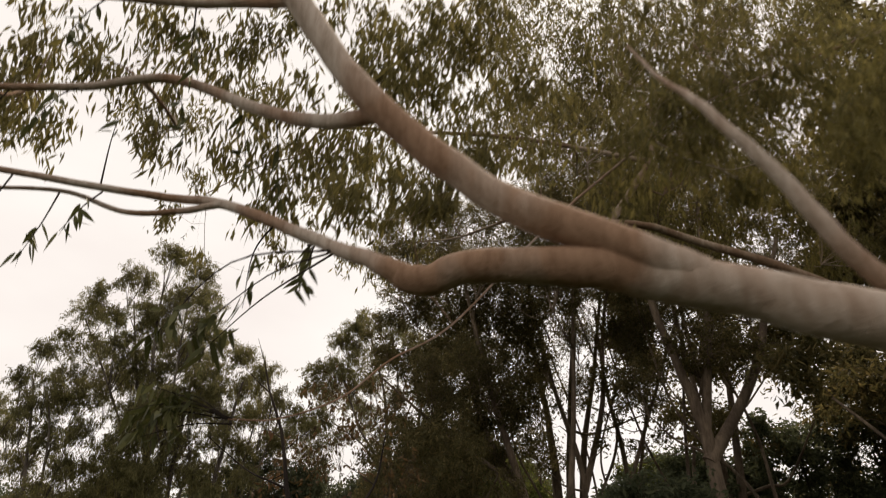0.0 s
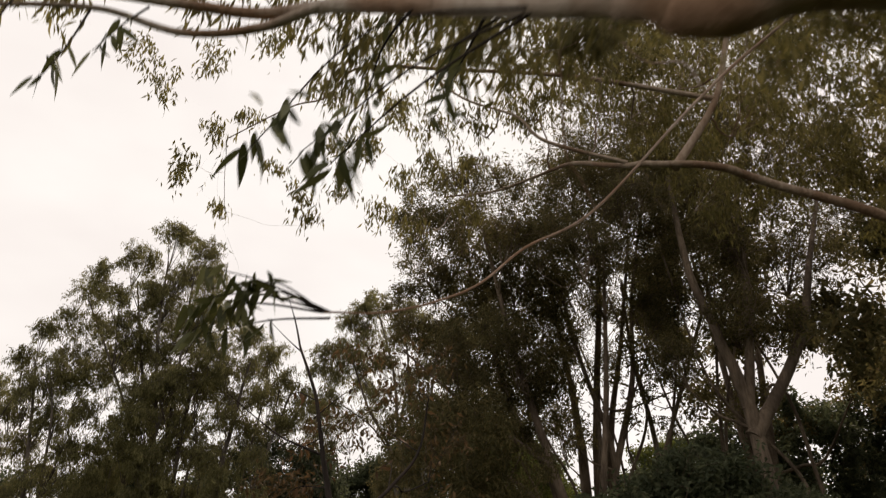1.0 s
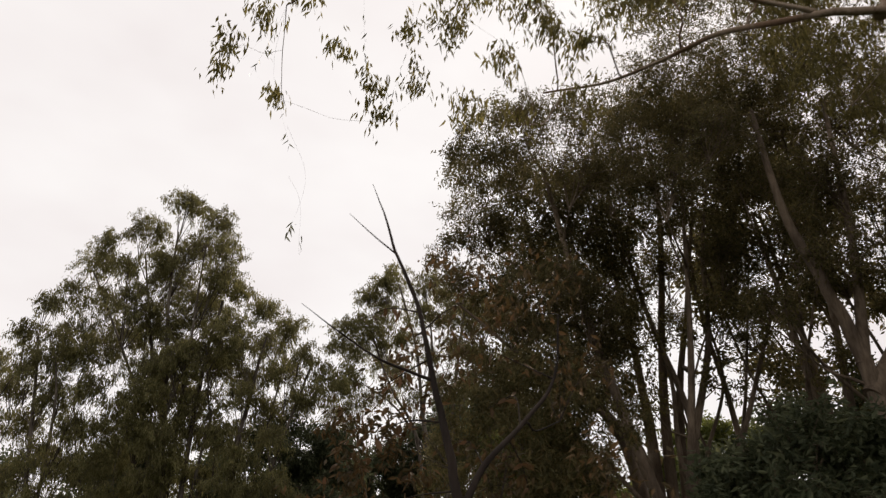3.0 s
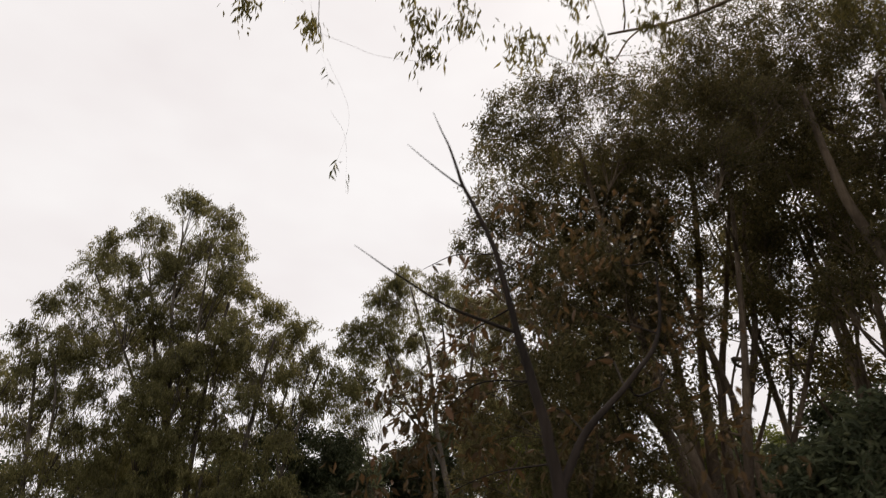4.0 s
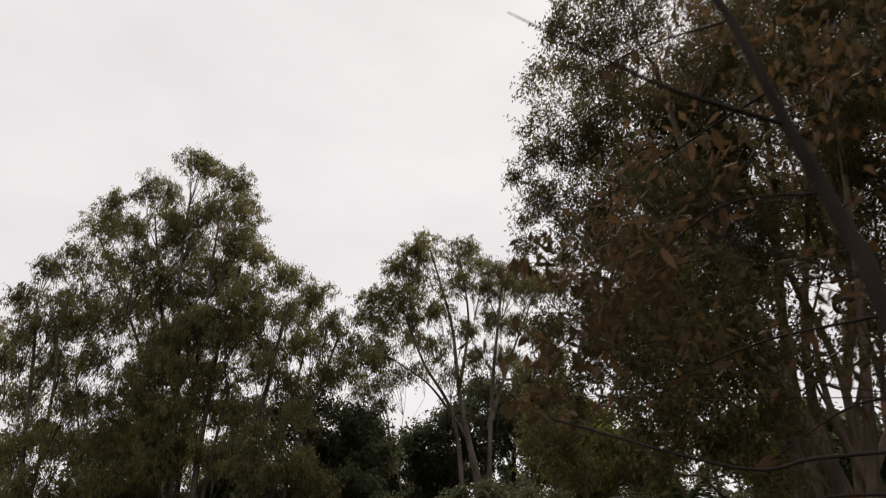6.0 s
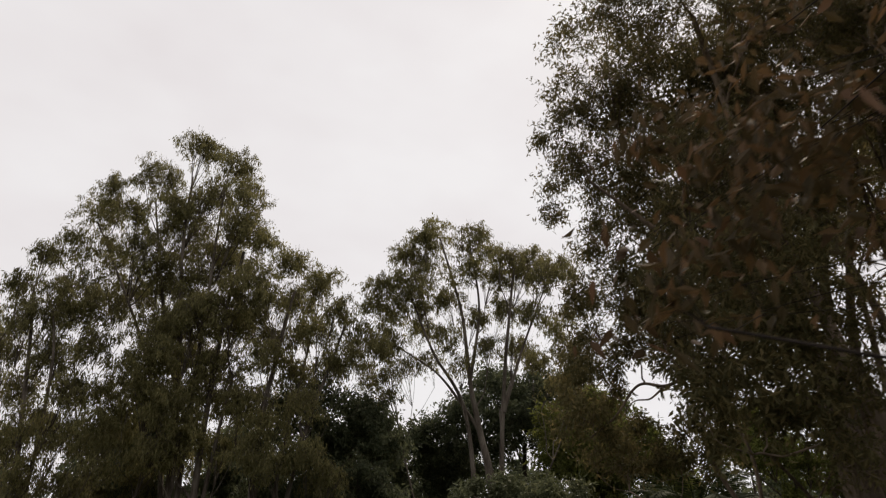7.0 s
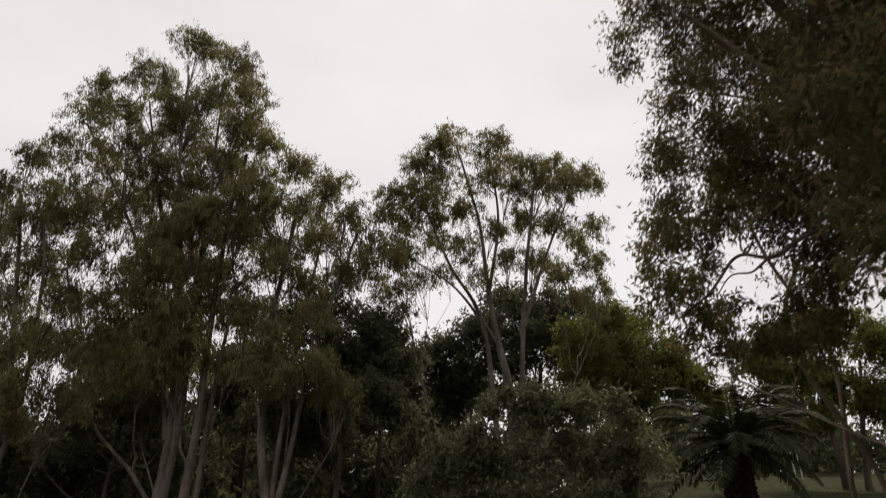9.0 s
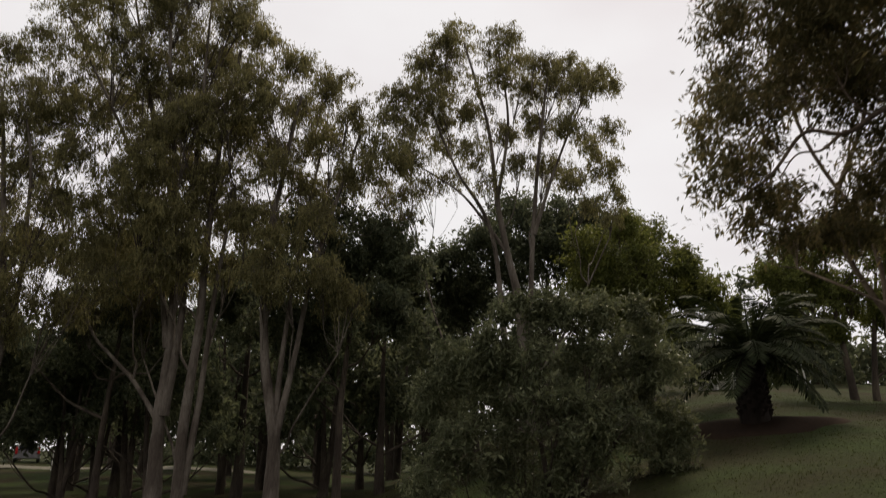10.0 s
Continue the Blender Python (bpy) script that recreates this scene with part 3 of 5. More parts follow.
tree("broadleaf_tree", "dark domed fig-like tree with a dense crown", "tree", (-0.2, 38.8, h(-0.2, 38.8)), [
    ([(-0.2, 38.8, 2), (-0.1, 38.8, 5.0), (0.2, 38.8, 9.0)], 0.3, 0.08)],
    [(0.4, 38.8, 11.6, 1.1), (1.8, 39.5, 11.3, 1.3), (-1.1, 39.3, 11.3, 1.3), (-2.4, 38.0, 9.8, 1.3), (3.0, 39.8, 10.4, 1.3), (0.3, 38.9, 9.6, 1.7),
     (-3.6, 38.3, 8.9, 1.3), (1.9, 38.3, 8.5, 1.7), (-1.7, 38.5, 8.5, 1.4), (-4.6, 38.5, 8.0, 1.4), (-3.1, 38.4, 7.0, 1.4)],
    DARK, SHADED_WOOD_BARK, leaf=0.2, width=0.085, cover=1.1, droop=0.4, tuft=0.5, dense=2.2, swell=1.2, seed=15)
tree("broadleaf_tree", "fresh green bushy tree on the bank", "tree", (3.0, 34.8, h(3, 34.8)), [
    ([(3.0, 34.8, 2.4), (3.0, 34.8, 5.0), (3.1, 34.8, 8.0)], 0.2, 0.06)],
    [(2.3, 34.6, 9.5, 0.8), (1.1, 34.0, 8.5, 1.0), (3.7, 36.0, 9.6, 0.9), (4.2, 34.4, 8.2, 0.8), (5.5, 35.6, 7.7, 0.75), (5.4, 34.6, 7.0, 0.7), (6.4, 35.8, 6.9, 0.7),
     (2.8, 34.5, 7.8, 1.2), (4.5, 35.6, 7.3, 1.0), (1.3, 34.5, 7.0, 1.2), (3.0, 34.8, 6.3, 1.2)],
    FRESH, SHADED_WOOD_BARK, leaf=0.18, width=0.07, cover=1.1, droop=0.5, tuft=0.45, dense=2.0, swell=1.2, seed=17)
tree("broadleaf_tree", "dark spreading tree with low stems on the bank", "tree", (11.0, 36.0, h(11, 36)), [
    ([(10.8, 36.0, 3.0), (10.7, 36.0, 5.0), (10.4, 36.0, 8.5)], 0.2, 0.06), ([(11.6, 36.1, 3.0), (11.7, 36.0, 5.0), (12.3, 36.0, 8.5)], 0.18, 0.05)],
    [(9.6, 36.9, 9.5, 1.0), (10.0, 35.4, 9.5, 1.1), (11.0, 35.0, 9.4, 1.3), (13.0, 36.5, 9.4, 1.3), (8.6, 36.1, 8.1, 1.0), (9.9, 36.6, 7.8, 1.3),
     (11.0, 35.8, 7.4, 1.3), (12.5, 36.4, 6.9, 1.3), (13.7, 35.7, 8.5, 1.5), (10.5, 36.2, 6.2, 0.8), (13.0, 35.4, 6.3, 1.2)],
    FRESH, SHADED_WOOD_BARK, leaf=0.18, width=0.07, cover=1.2, droop=0.5, tuft=0.45, dense=2.0, seed=19)
tree("shrub", "large rounded grey-green shrub on the lawn", "shrub", (-2.0, 25.0, h(-2, 25)), [
    ([(-2.0, 25.0, 0.3), (-2.2, 25.0, 1.6), (-2.4, 25.0, 3.2)], 0.09, 0.03), ([(-1.8, 25.0, 0.3), (-1.2, 25.0, 1.6), (-0.7, 25.1, 3.0)], 0.08, 0.03)],
    [(-1.9, 25.4, 4.5, 0.75), (-3.1, 25.1, 3.5, 0.7), (-1.0, 25.7, 4.6, 0.8), (-0.2, 25.5, 4.0, 0.7), (-3.8, 25.1, 3.6, 0.8), (0.3, 24.8, 3.3, 0.7),
     (-2.4, 24.9, 3.4, 0.9), (-1.0, 25.3, 3.4, 1.0), (-4.4, 25.7, 2.7, 0.9), (-3.4, 25.1, 2.5, 0.9), (-2.2, 24.2, 2.3, 1.0), (-0.8, 24.4, 2.3, 0.9),
     (0.4, 25.2, 2.3, 0.7), (-4.1, 24.5, 1.5, 0.9), (-2.6, 25.5, 1.3, 1.1), (-1.4, 24.4, 1.2, 1.0), (-0.0, 25.1, 1.3, 0.9), (-4.5, 25.7, 1.0, 0.7)] + [
     (-2.0 + 2.55 * math.cos(a) + 0.25 * math.sin(9 * a), 25.0 + 0.5 * math.sin(5 * a), 1.6 + (3.35 - 0.9 * max(0.0, a - 1.45)) * math.sin(a) + 0.3 * math.cos(7 * a), 0.32) for a in [0.1 + 0.14 * k for k in range(21)]],
    SHRUB, SHADED_WOOD_BARK, leaf=0.15, width=0.05, cover=1.0, droop=0.3, tuft=0.34, dense=1.6, seed=21, foliage="foliage")

# ---- dark paperbark thicket on the bank beside the path ----
THICKET = "paperbarks beside the path"
SKIRT = [(-1.9, 16.0, 4.0, 0.17), (-1.5, 16.2, 3.7, 0.2), (-1.6, 16.2, 5.2, 0.25), (-1.8, 15.9, 4.8, 0.19), (-1.6, 15.6, 4.6, 0.22), (-1.8, 16.3, 4.6, 0.16), (-1.9, 15.6, 4.2, 0.20), (-1.6, 16.1, 4.2, 0.21), (-1.3, 16.3, 5.8, 0.25), (-1.7, 15.5, 5.6, 0.18), (-1.2, 16.1, 3.5, 0.21)]
INSIDE = [(3.6, 18.3, 9.6, 0.55), (4.7, 18.3, 10.7, 0.6), (5.2, 18.3, 9.1, 0.6), (3.6, 18.3, 8.1, 0.5), (5.5, 18.3, 8.0, 0.55), (2.6, 18.2, 8.7, 0.5), (-0.0, 17.9, 6.1, 0.44), (-0.0, 17.4, 6.6, 0.49), (-0.1, 16.9, 5.3, 0.44), (1.1, 18.1, 6.5, 0.53), (0.3, 16.9, 4.5, 0.37), (0.7, 17.5, 4.9, 0.47), (0.8, 17.8, 4.3, 0.42), (-0.4, 16.7, 4.0, 0.26), (0.9, 18.0, 7.3, 0.54)]
MORE = [(1.1, 15.1, 7.0, 0.5), (-0.1, 15.0, 5.8, 0.4), (0.4, 14.8, 5.5, 0.4), (0.0, 15.2, 5.1, 0.4), (0.1, 14.5, 4.6, 0.3)]
EXTRA = MORE + [(2.4, 14.0, 11.7, 0.6), (3.4, 14.1, 12.4, 0.8), (4.5, 14.4, 12.4, 0.9), (5.3, 14.1, 12.1, 0.9), (3.9, 15.0, 12.0, 0.8), (5.0, 14.8, 11.5, 0.8),
         (3.4, 14.2, 13.8, 0.8), (4.5, 14.1, 14.0, 0.9), (6.8, 15.0, 15.2, 1.1), (2.7, 15.1, 11.6, 0.7),
         (0.0, 14.4, 4.3, 0.35), (0.6, 14.2, 4.6, 0.4), (0.8, 14.1, 3.9, 0.4), (0.4, 13.9, 3.2, 0.35), (1.1, 13.9, 4.7, 0.4), (0.5, 13.7, 5.2, 0.4),
         (-0.4, 16.4, 3.7, 0.32), (-0.1, 16.3, 3.7, 0.32), (-1.0, 16.6, 3.8, 0.28), (0.3, 16.5, 4.0, 0.35), (-1.4, 16.3, 4.0, 0.26),
         (-0.4, 14.5, 7.3, 0.4), (0.5, 14.9, 7.7, 0.5), (0.8, 14.5, 7.3, 0.4), (-0.2, 14.9, 6.7, 0.4), (0.2, 14.6, 6.3, 0.4)] + [
         (-0.95, 16.3, 5.2, 0.24), (-0.9, 16.2, 5.7, 0.26), (-0.4, 16.3, 5.4, 0.26), (-0.3, 16.4, 5.9, 0.28), (-1.1, 16.4, 4.6, 0.2), (-0.1, 16.3, 5.3, 0.26), (0.2, 16.4, 5.1, 0.26), (-0.55, 16.2, 5.95, 0.26)]
tree("paperbark_tree", "dark dense-leaved tree with crooked drooping limbs", "tree", (2.6, 15.8, h(2.6, 15.8)), [
    ([(2.6, 15.8, 0.5), (2.4, 15.8, 2.6), (1.7, 15.7, 5.0), (1.0, 15.5, 7.5), (0.4, 15.0, 10.2)], 0.17, 0.04),
    ([(2.2, 15.9, 3.4), (1.2, 16.1, 4.6), (0.45, 16.2, 5.05), (-0.02, 16.2, 4.95), (-0.47, 16.2, 4.68), (-0.86, 16.2, 4.68), (-1.23, 16.2, 4.24), (-1.6, 16.2, 3.95)], 0.05, 0.01),
    ([(-0.5, 16.2, 4.68), (-0.72, 16.2, 4.5), (-0.95, 16.22, 4.46), (-1.15, 16.2, 4.22)], 0.018, 0.006),
    ([(1.7, 15.7, 5.0), (0.0, 15.5, 6.2), (-1.4, 15.4, 7.4)], 0.07, 0.02),
    ([(2.4, 15.8, 2.6), (2.8, 15.2, 6.0), (3.0, 14.6, 9.4)], 0.11, 0.03),
], [(x + (0.0 if x > -0.9 else 0.1 + 0.14 * math.sin(7 * z + 3 * y) if z > 8.3 else 0.08 + 0.07 * math.sin(5 * z)), y, z, r * (0.85 if x < -0.9 and z > 7 else 0.72 if y > 15.9 and z < 4.4 else 1.0)) for x, y, z, r in [(-1.7, 16.3, 8.9, 0.4), (-1.7, 16.8, 8.5, 0.4), (-1.8, 16.5, 7.6, 0.3), (-1.4, 16.1, 8.2, 0.5), (-1.2, 16.2, 9.0, 0.5), (-0.5, 16.6, 9.2, 0.6),
    (-0.7, 16.6, 8.1, 0.5), (-1.4, 16.3, 6.6, 0.3), (-1.0, 16.4, 7.1, 0.4), (-1.5, 16.3, 6.0, 0.3), (-1.1, 16.3, 6.1, 0.4), (-0.7, 16.1, 6.5, 0.4),
    (-0.3, 16.3, 7.5, 0.5), (-1.4, 16.3, 5.4, 0.3), (-1.7, 16.2, 4.8, 0.3), (-1.3, 16.3, 4.8, 0.3), (-1.6, 16.3, 4.3, 0.3), (-0.7, 16.5, 5.6, 0.4),
    (-0.2, 16.4, 6.2, 0.5), (-0.0, 16.3, 7.1, 0.5), (0.5, 16.6, 8.4, 0.6), (0.2, 16.8, 9.0, 0.6), (-0.7, 16.8, 4.2, 0.3)] + [
    (-0.5, 16.5, 3.8, 0.3), (0.15, 16.3, 4.7, 0.36), (0.4, 16.8, 5.7, 0.5), (0.6, 16.6, 6.5, 0.5), (1.1, 16.7, 7.8, 0.6), (1.2, 16.7, 9.1, 0.6),
    (0.1, 16.7, 4.3, 0.3), (0.4, 16.1, 4.5, 0.4), (0.8, 16.3, 5.6, 0.5), (1.4, 16.6, 6.8, 0.5), (1.9, 16.8, 8.4, 0.6), (1.1, 16.3, 4.6, 0.4),
    (1.3, 16.2, 5.6, 0.5), (1.9, 16.4, 7.1, 0.5), (-1.3, 16.2, 3.9, 0.3)] + [
    (-1.55, 13.9, 9.7, 0.35), (-1.2, 14.2, 10.5, 0.4), (-1.4, 14.4, 9.3, 0.45), (-0.7, 14.7, 11.2, 0.5), (-0.8, 14.4, 9.9, 0.6), (0.1, 14.5, 11.0, 0.6),
    (0.0, 14.6, 9.9, 0.7), (0.7, 14.1, 10.5, 0.7), (0.9, 14.4, 9.6, 0.6), (2.2, 14.6, 11.2, 0.8), (1.8, 14.5, 9.6, 0.7), (3.3, 14.9, 11.1, 0.8),
    (2.6, 14.1, 8.9, 0.7), (3.6, 14.0, 10.2, 0.7)] + EXTRA] + thin(0.8, SKIRT) + thin(0.9, INSIDE),
    PAPER, BROWN_BARK, leaf=0.085, width=0.025, cover=0.43, tuft=0.22, droop=0.9, rise=0.3, dense=1.35, twig=1.0, swell=1.4, seed=23, group=THICKET, limb_r=0.024)
tree("paperbark_tree", "multi-stemmed dark tree with a thin high crown", "tree", (3.2, 18.4, h(3.2, 18.4)), [
    ([(3.0, 18.5, 0.8), (2.9, 18.5, 4.9), (2.85, 18.5, 6.6), (2.6, 18.3, 8.4), (2.2, 17.8, 10.8)], 0.18, 0.04),
    ([(3.1, 18.5, 0.8), (3.2, 18.5, 5.0), (3.4, 18.5, 7.3), (3.7, 18.0, 10.8), (3.6, 17.6, 12.5)], 0.17, 0.04),
    ([(3.3, 18.5, 0.8), (3.6, 18.5, 6.0), (4.1, 18.3, 8.6), (4.5, 17.6, 11.5)], 0.13, 0.03),
    ([(2.3, 16.6, 0.8), (1.9, 16.5, 4.6), (1.1, 16.5, 6.2), (0.6, 16.5, 8.0), (0.1, 16.6, 10.0)], 0.16, 0.04),
    ([(4.8, 18.0, 0.9), (4.6, 18.0, 5.7), (4.3, 18.0, 8.1), (4.2, 17.8, 10.2)], 0.09, 0.03),
] + [([(x, y, 0.6), (x - 0.1 - 0.3 * math.sin(3 * x), y, 2.4), (x - 0.25 + 0.5 * math.sin(7 * x), y, 4.6), (x - 0.6 + 0.7 * math.sin(5 * x + y), y + 0.2, 6.8),
       (x - 0.7 + 1.5 * math.sin(4 * x + y), y - 0.2, 10.0)], 0.05 + 0.035 * (1 + math.sin(11 * x)), 0.02)
     for x, y in [(1.6, 18.8), (2.2, 20.0), (2.7, 17.3), (3.9, 19.2), (4.3, 17.4), (5.3, 18.6), (5.8, 16.8), (6.2, 17.4), (7.0, 18.2), (6.6, 15.6), (8.0, 16.4), (3.5, 16.9), (4.9, 19.6)]], [(-1.25, 17.1, 10.3, 0.55), (-0.75, 16.2, 9.4, 0.7), (-1.0, 16.6, 11.0, 0.7), (0.3, 18.1, 11.7, 1.0), (0.2, 17.7, 9.9, 0.9), (1.0, 16.0, 9.4, 0.9),
    (1.5, 16.4, 11.0, 0.9), (-0.4, 17.5, 8.4, 0.7), (0.6, 15.9, 7.9, 0.6), (3.0, 18.0, 11.7, 1.2), (2.6, 17.2, 9.6, 0.9), (3.5, 16.0, 9.7, 1.0),
    (3.8, 18.1, 9.3, 0.8), (2.5, 16.5, 7.9, 0.5), (4.4, 16.3, 8.7, 0.7), (4.6, 17.3, 12.3, 1.2), (3.1, 17.4, 13.0, 1.0)] + [(0.7, 18.4, 9.6, 0.46), (1.8, 18.7, 9.4, 0.61), (2.3, 17.9, 9.2, 0.61), (1.0, 18.8, 8.3, 0.46), (1.7, 18.3, 7.8, 0.61), (2.5, 18.1, 8.1, 0.61), (2.3, 18.9, 6.8, 0.61), (0.9, 18.0, 6.5, 0.53), (2.5, 18.6, 6.2, 0.61), (0.2, 18.6, 8.7, 0.30)],
    PAPER, BROWN_BARK, leaf=0.095, width=0.032, cover=0.32, tuft=0.28, dense=1.4, droop=0.9, swell=1.2, seed=25, group=THICKET, limb_r=0.028)
tree("paperbark_tree", "dark forked tree leaning over the bank", "tree", (5.4, 14.0, h(5.4, 14)), [
    ([(5.5, 14.0, 0.7), (5.3, 14.0, 3.9), (5.2, 14.0, 5.9), (4.9, 14.0, 7.2), (4.6, 14.1, 8.8), (4.6, 14.3, 11.2)], 0.2, 0.05),
    ([(5.2, 14.0, 5.2), (6.4, 14.0, 6.9), (7.2, 14.2, 8.8), (8.2, 14.8, 11.0)], 0.15, 0.04),
    ([(5.2, 14.0, 5.7), (5.7, 14.1, 8.0), (6.2, 14.4, 11.5)], 0.12, 0.04),
], [(4.7, 15.4, 10.1, 1.0), (5.4, 15.7, 8.8, 0.9), (4.1, 14.0, 6.7, 0.6), (5.5, 13.8, 9.1, 0.9), (5.5, 14.1, 7.6, 0.8), (7.4, 15.4, 9.3, 1.0),
    (6.1, 15.7, 12.0, 1.1), (7.2, 14.8, 11.6, 1.1), (6.4, 13.9, 7.1, 0.7), (8.9, 15.6, 10.7, 1.1), (5.0, 16.1, 12.9, 1.1), (6.6, 14.4, 12.8, 1.1), (9.1, 15.3, 12.6, 1.2)],
    PAPER, BROWN_BARK, leaf=0.095, width=0.032, cover=0.48, tuft=0.28, dense=1.4, droop=0.9, swell=1.25, seed=27, group=THICKET, limb_r=0.028)
rng_h = np.random.default_rng(77)
HEART = []
for x in np.arange(0.4, 7.6, 0.8):
    for z in np.arange(6.2, 14.2, 0.8):
        y = 16.9 + rng_h.uniform(-0.6, 0.6)
        q = (x + rng_h.uniform(-0.25, 0.25), y, z + rng_h.uniform(-0.25, 0.25), 0.5 if z > 7.6 or x < 2.2 else 0.3)
        if q[0] > 0.45 + 0.5 * (y - 16) + max(0.0, 0.95 * (z - 11)) and not (7.4 < z < 10 and rng_h.uniform(0, 1) < 0.3):
            HEART.append(q)
for x in np.arange(-0.9, 0.7, 0.42):
    for z in np.arange(3.5, 5.7, 0.42):
        HEART.append((x + rng_h.uniform(-0.1, 0.1), 13.9 + rng_h.uniform(-0.25, 0.25), z + rng_h.uniform(-0.1, 0.1), 0.3))
for x in np.arange(-0.3, 2.6, 0.5):
    for z in np.arange(5.5, 11.0, 0.5):
        if x > -0.4 + max(0.0, 0.9 * (6.3 - z)) and rng_h.uniform(0, 1) < (0.4 if z < 7.2 else 0.5 if z < 9.2 else 0.8):
            HEART.append((x + rng_h.uniform(-0.15, 0.15), 15.9 + rng_h.uniform(-0.35, 0.35), z + rng_h.uniform(-0.15, 0.15), 0.36))
tree("paperbark_tree", "dense dark tree in the heart of the thicket", "tree", (3.4, 17.1, h(3.4, 17.1)), [
    ([(3.4, 17.1, 0.6), (3.1, 17.1, 3.0), (3.3, 17.0, 5.4), (2.7, 17.0, 8.0), (2.2, 17.0, 11.0)], 0.13, 0.03),
    ([(3.3, 17.0, 5.2), (3.9, 16.9, 7.2), (4.2, 17.0, 9.5), (4.9, 17.0, 12.5)], 0.09, 0.03),
    ([(3.2, 17.1, 3.6), (4.3, 17.2, 5.2), (5.2, 17.0, 7.4), (6.3, 17.0, 10.0)], 0.08, 0.03),
], HEART, PAPER, BROWN_BARK, leaf=0.11, width=0.04, cover=0.26, tuft=0.3, dense=1.3, droop=0.8, rise=0.3, seed=24, group=THICKET, limb_r=0.02, swell=1.5, wood=False)
tree("shrub", "dense dark shrub under the paperbarks", "shrub", (2.9, 12.7, h(2.9, 12.7)), [
    ([(2.9, 12.7, 0.4), (2.8, 12.7, 2.2), (2.6, 12.7, 3.4)], 0.07, 0.03)],
    [(2.0, 12.5, 3.5, 0.5), (2.6, 12.7, 3.8, 0.6), (3.3, 12.6, 4.1, 0.7), (4.0, 12.8, 4.0, 0.8), (1.6, 12.8, 2.8, 0.6), (2.4, 12.4, 2.9, 0.8), (3.3, 12.3, 3.0, 0.8), (4.2, 12.6, 2.9, 0.9),
     (1.8, 12.6, 2.0, 0.7), (2.8, 12.4, 1.9, 0.8), (3.9, 12.5, 1.8, 0.9), (5.0, 12.9, 3.4, 0.9), (5.0, 12.9, 2.0, 0.9)],
    DARK, BROWN_BARK, leaf=0.13, width=0.055, cover=1.2, tuft=0.28, dense=2.0, droop=0.3, seed=29, foliage="foliage")



def bank_bush(x, y, top, wide, seed):
    """A dense bush on the bank, leafy down to the ground."""
    rng, z0 = np.random.default_rng(seed), h(x, y)
    lobes = []
    for z in np.arange(z0 + 0.9, top - 0.3, 0.95):
        reach = wide * (1.0 - 0.45 * ((z - z0) / (top - z0)) ** 2)
        lobes += [(x + reach * q + rng.uniform(-0.2, 0.2), y + rng.uniform(-0.5, 0.5), z + rng.uniform(-0.2, 0.2), 0.75 * wide * rng.uniform(0.55, 0.75)) for q in (-0.7, 0.0, 0.7)]
    tree("shrub", "dense dark bush on the bank behind the paperbarks", "shrub", (x, y, z0), [
        ([(x, y, z0 - 0.2), (x + 0.2, y, z0 + 1.4), (x + 0.1, y, top - 1.2)], 0.07, 0.03), ([(x - 0.1, y, z0 - 0.2), (x - 0.6, y, z0 + 1.5), (x - 0.8, y, top - 1.5)], 0.06, 0.03)],
        lobes, DARK, SHADED_WOOD_BARK, leaf=0.17, width=0.075, cover=0.75, tuft=0.4, dense=1.6, droop=0.4, seed=seed, group="bushes on the bank", foliage="foliage", near_by=False)


for x, y, top, wide, seed in [(5.4, 20.0, 6.3, 1.5, 92), (7.6, 20.2, 7.2, 1.6, 93), (10.2, 20.6, 8.0, 1.8, 94), (13.0, 20.0, 8.6, 1.9, 95)]:
    bank_bush(x, y, top, wide, seed)

# ---- woods behind: a few kinds of dark trees, set in rows ----
def wood_tree(label, tall, low, wide, n, seed, leaf_mat=None, leaf=0.25, width=0.112, cover=0.52, lean=0.0, stems=1, mat=None, group="woodland trees", tuft=0.6):
    rng = np.random.default_rng(seed)
    st = []
    for k in range(stems):
        a = rng.uniform(0, 6.28)
        out = 0.0 if stems == 1 else 0.28 * wide
        st.append(([(0.12 * k, 0, -0.3), (0.12 * k + 0.4 * out * math.cos(a), 0.4 * out * math.sin(a), low * 0.8),
                    (lean + out * math.cos(a), out * math.sin(a), tall * 0.8)], 0.13 + 0.01 * tall, 0.04))
    cl = []
    for k in range(n):
        a, q, z = rng.uniform(0, 6.28), math.sqrt(rng.uniform(0, 1)), rng.uniform(0, 1)
        reach = wide * (1 - 0.55 * z ** 2) * q
        cl.append((reach * math.cos(a) + lean, reach * math.sin(a), low + (tall - low) * z * 0.93, wide * rng.uniform(0.24, 0.36)))
    return tree("woodland_tree", label, "tree", (0, 0, 0), st, cl, leaf_mat or DARK, mat or SHADED_WOOD_BARK, leaf=leaf, width=width, cover=cover,
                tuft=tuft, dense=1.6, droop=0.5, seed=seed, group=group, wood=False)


kinds = [wood_tree("dark woodland tree with a low full crown", 8.2, 2.6, 2.6, 16, 41), wood_tree("dark slender woodland tree", 9.0, 3.4, 2.1, 14, 42, stems=2),
         wood_tree("shaded woodland tree with bare lower stems", 7.4, 2.9, 2.3, 14, 43), wood_tree("dark bushy woodland tree", 6.2, 1.4, 2.6, 16, 44, stems=3)]
distant = [wood_tree("dark full-crowned tree deep in the woods", 8.2, 2.4, 2.6, 16, 45, leaf=0.42, width=0.2, cover=0.6, tuft=0.8),
           wood_tree("dark forked tree deep in the woods", 8.8, 3.2, 2.3, 14, 46, leaf=0.42, width=0.2, cover=0.6, tuft=0.8, stems=2)]
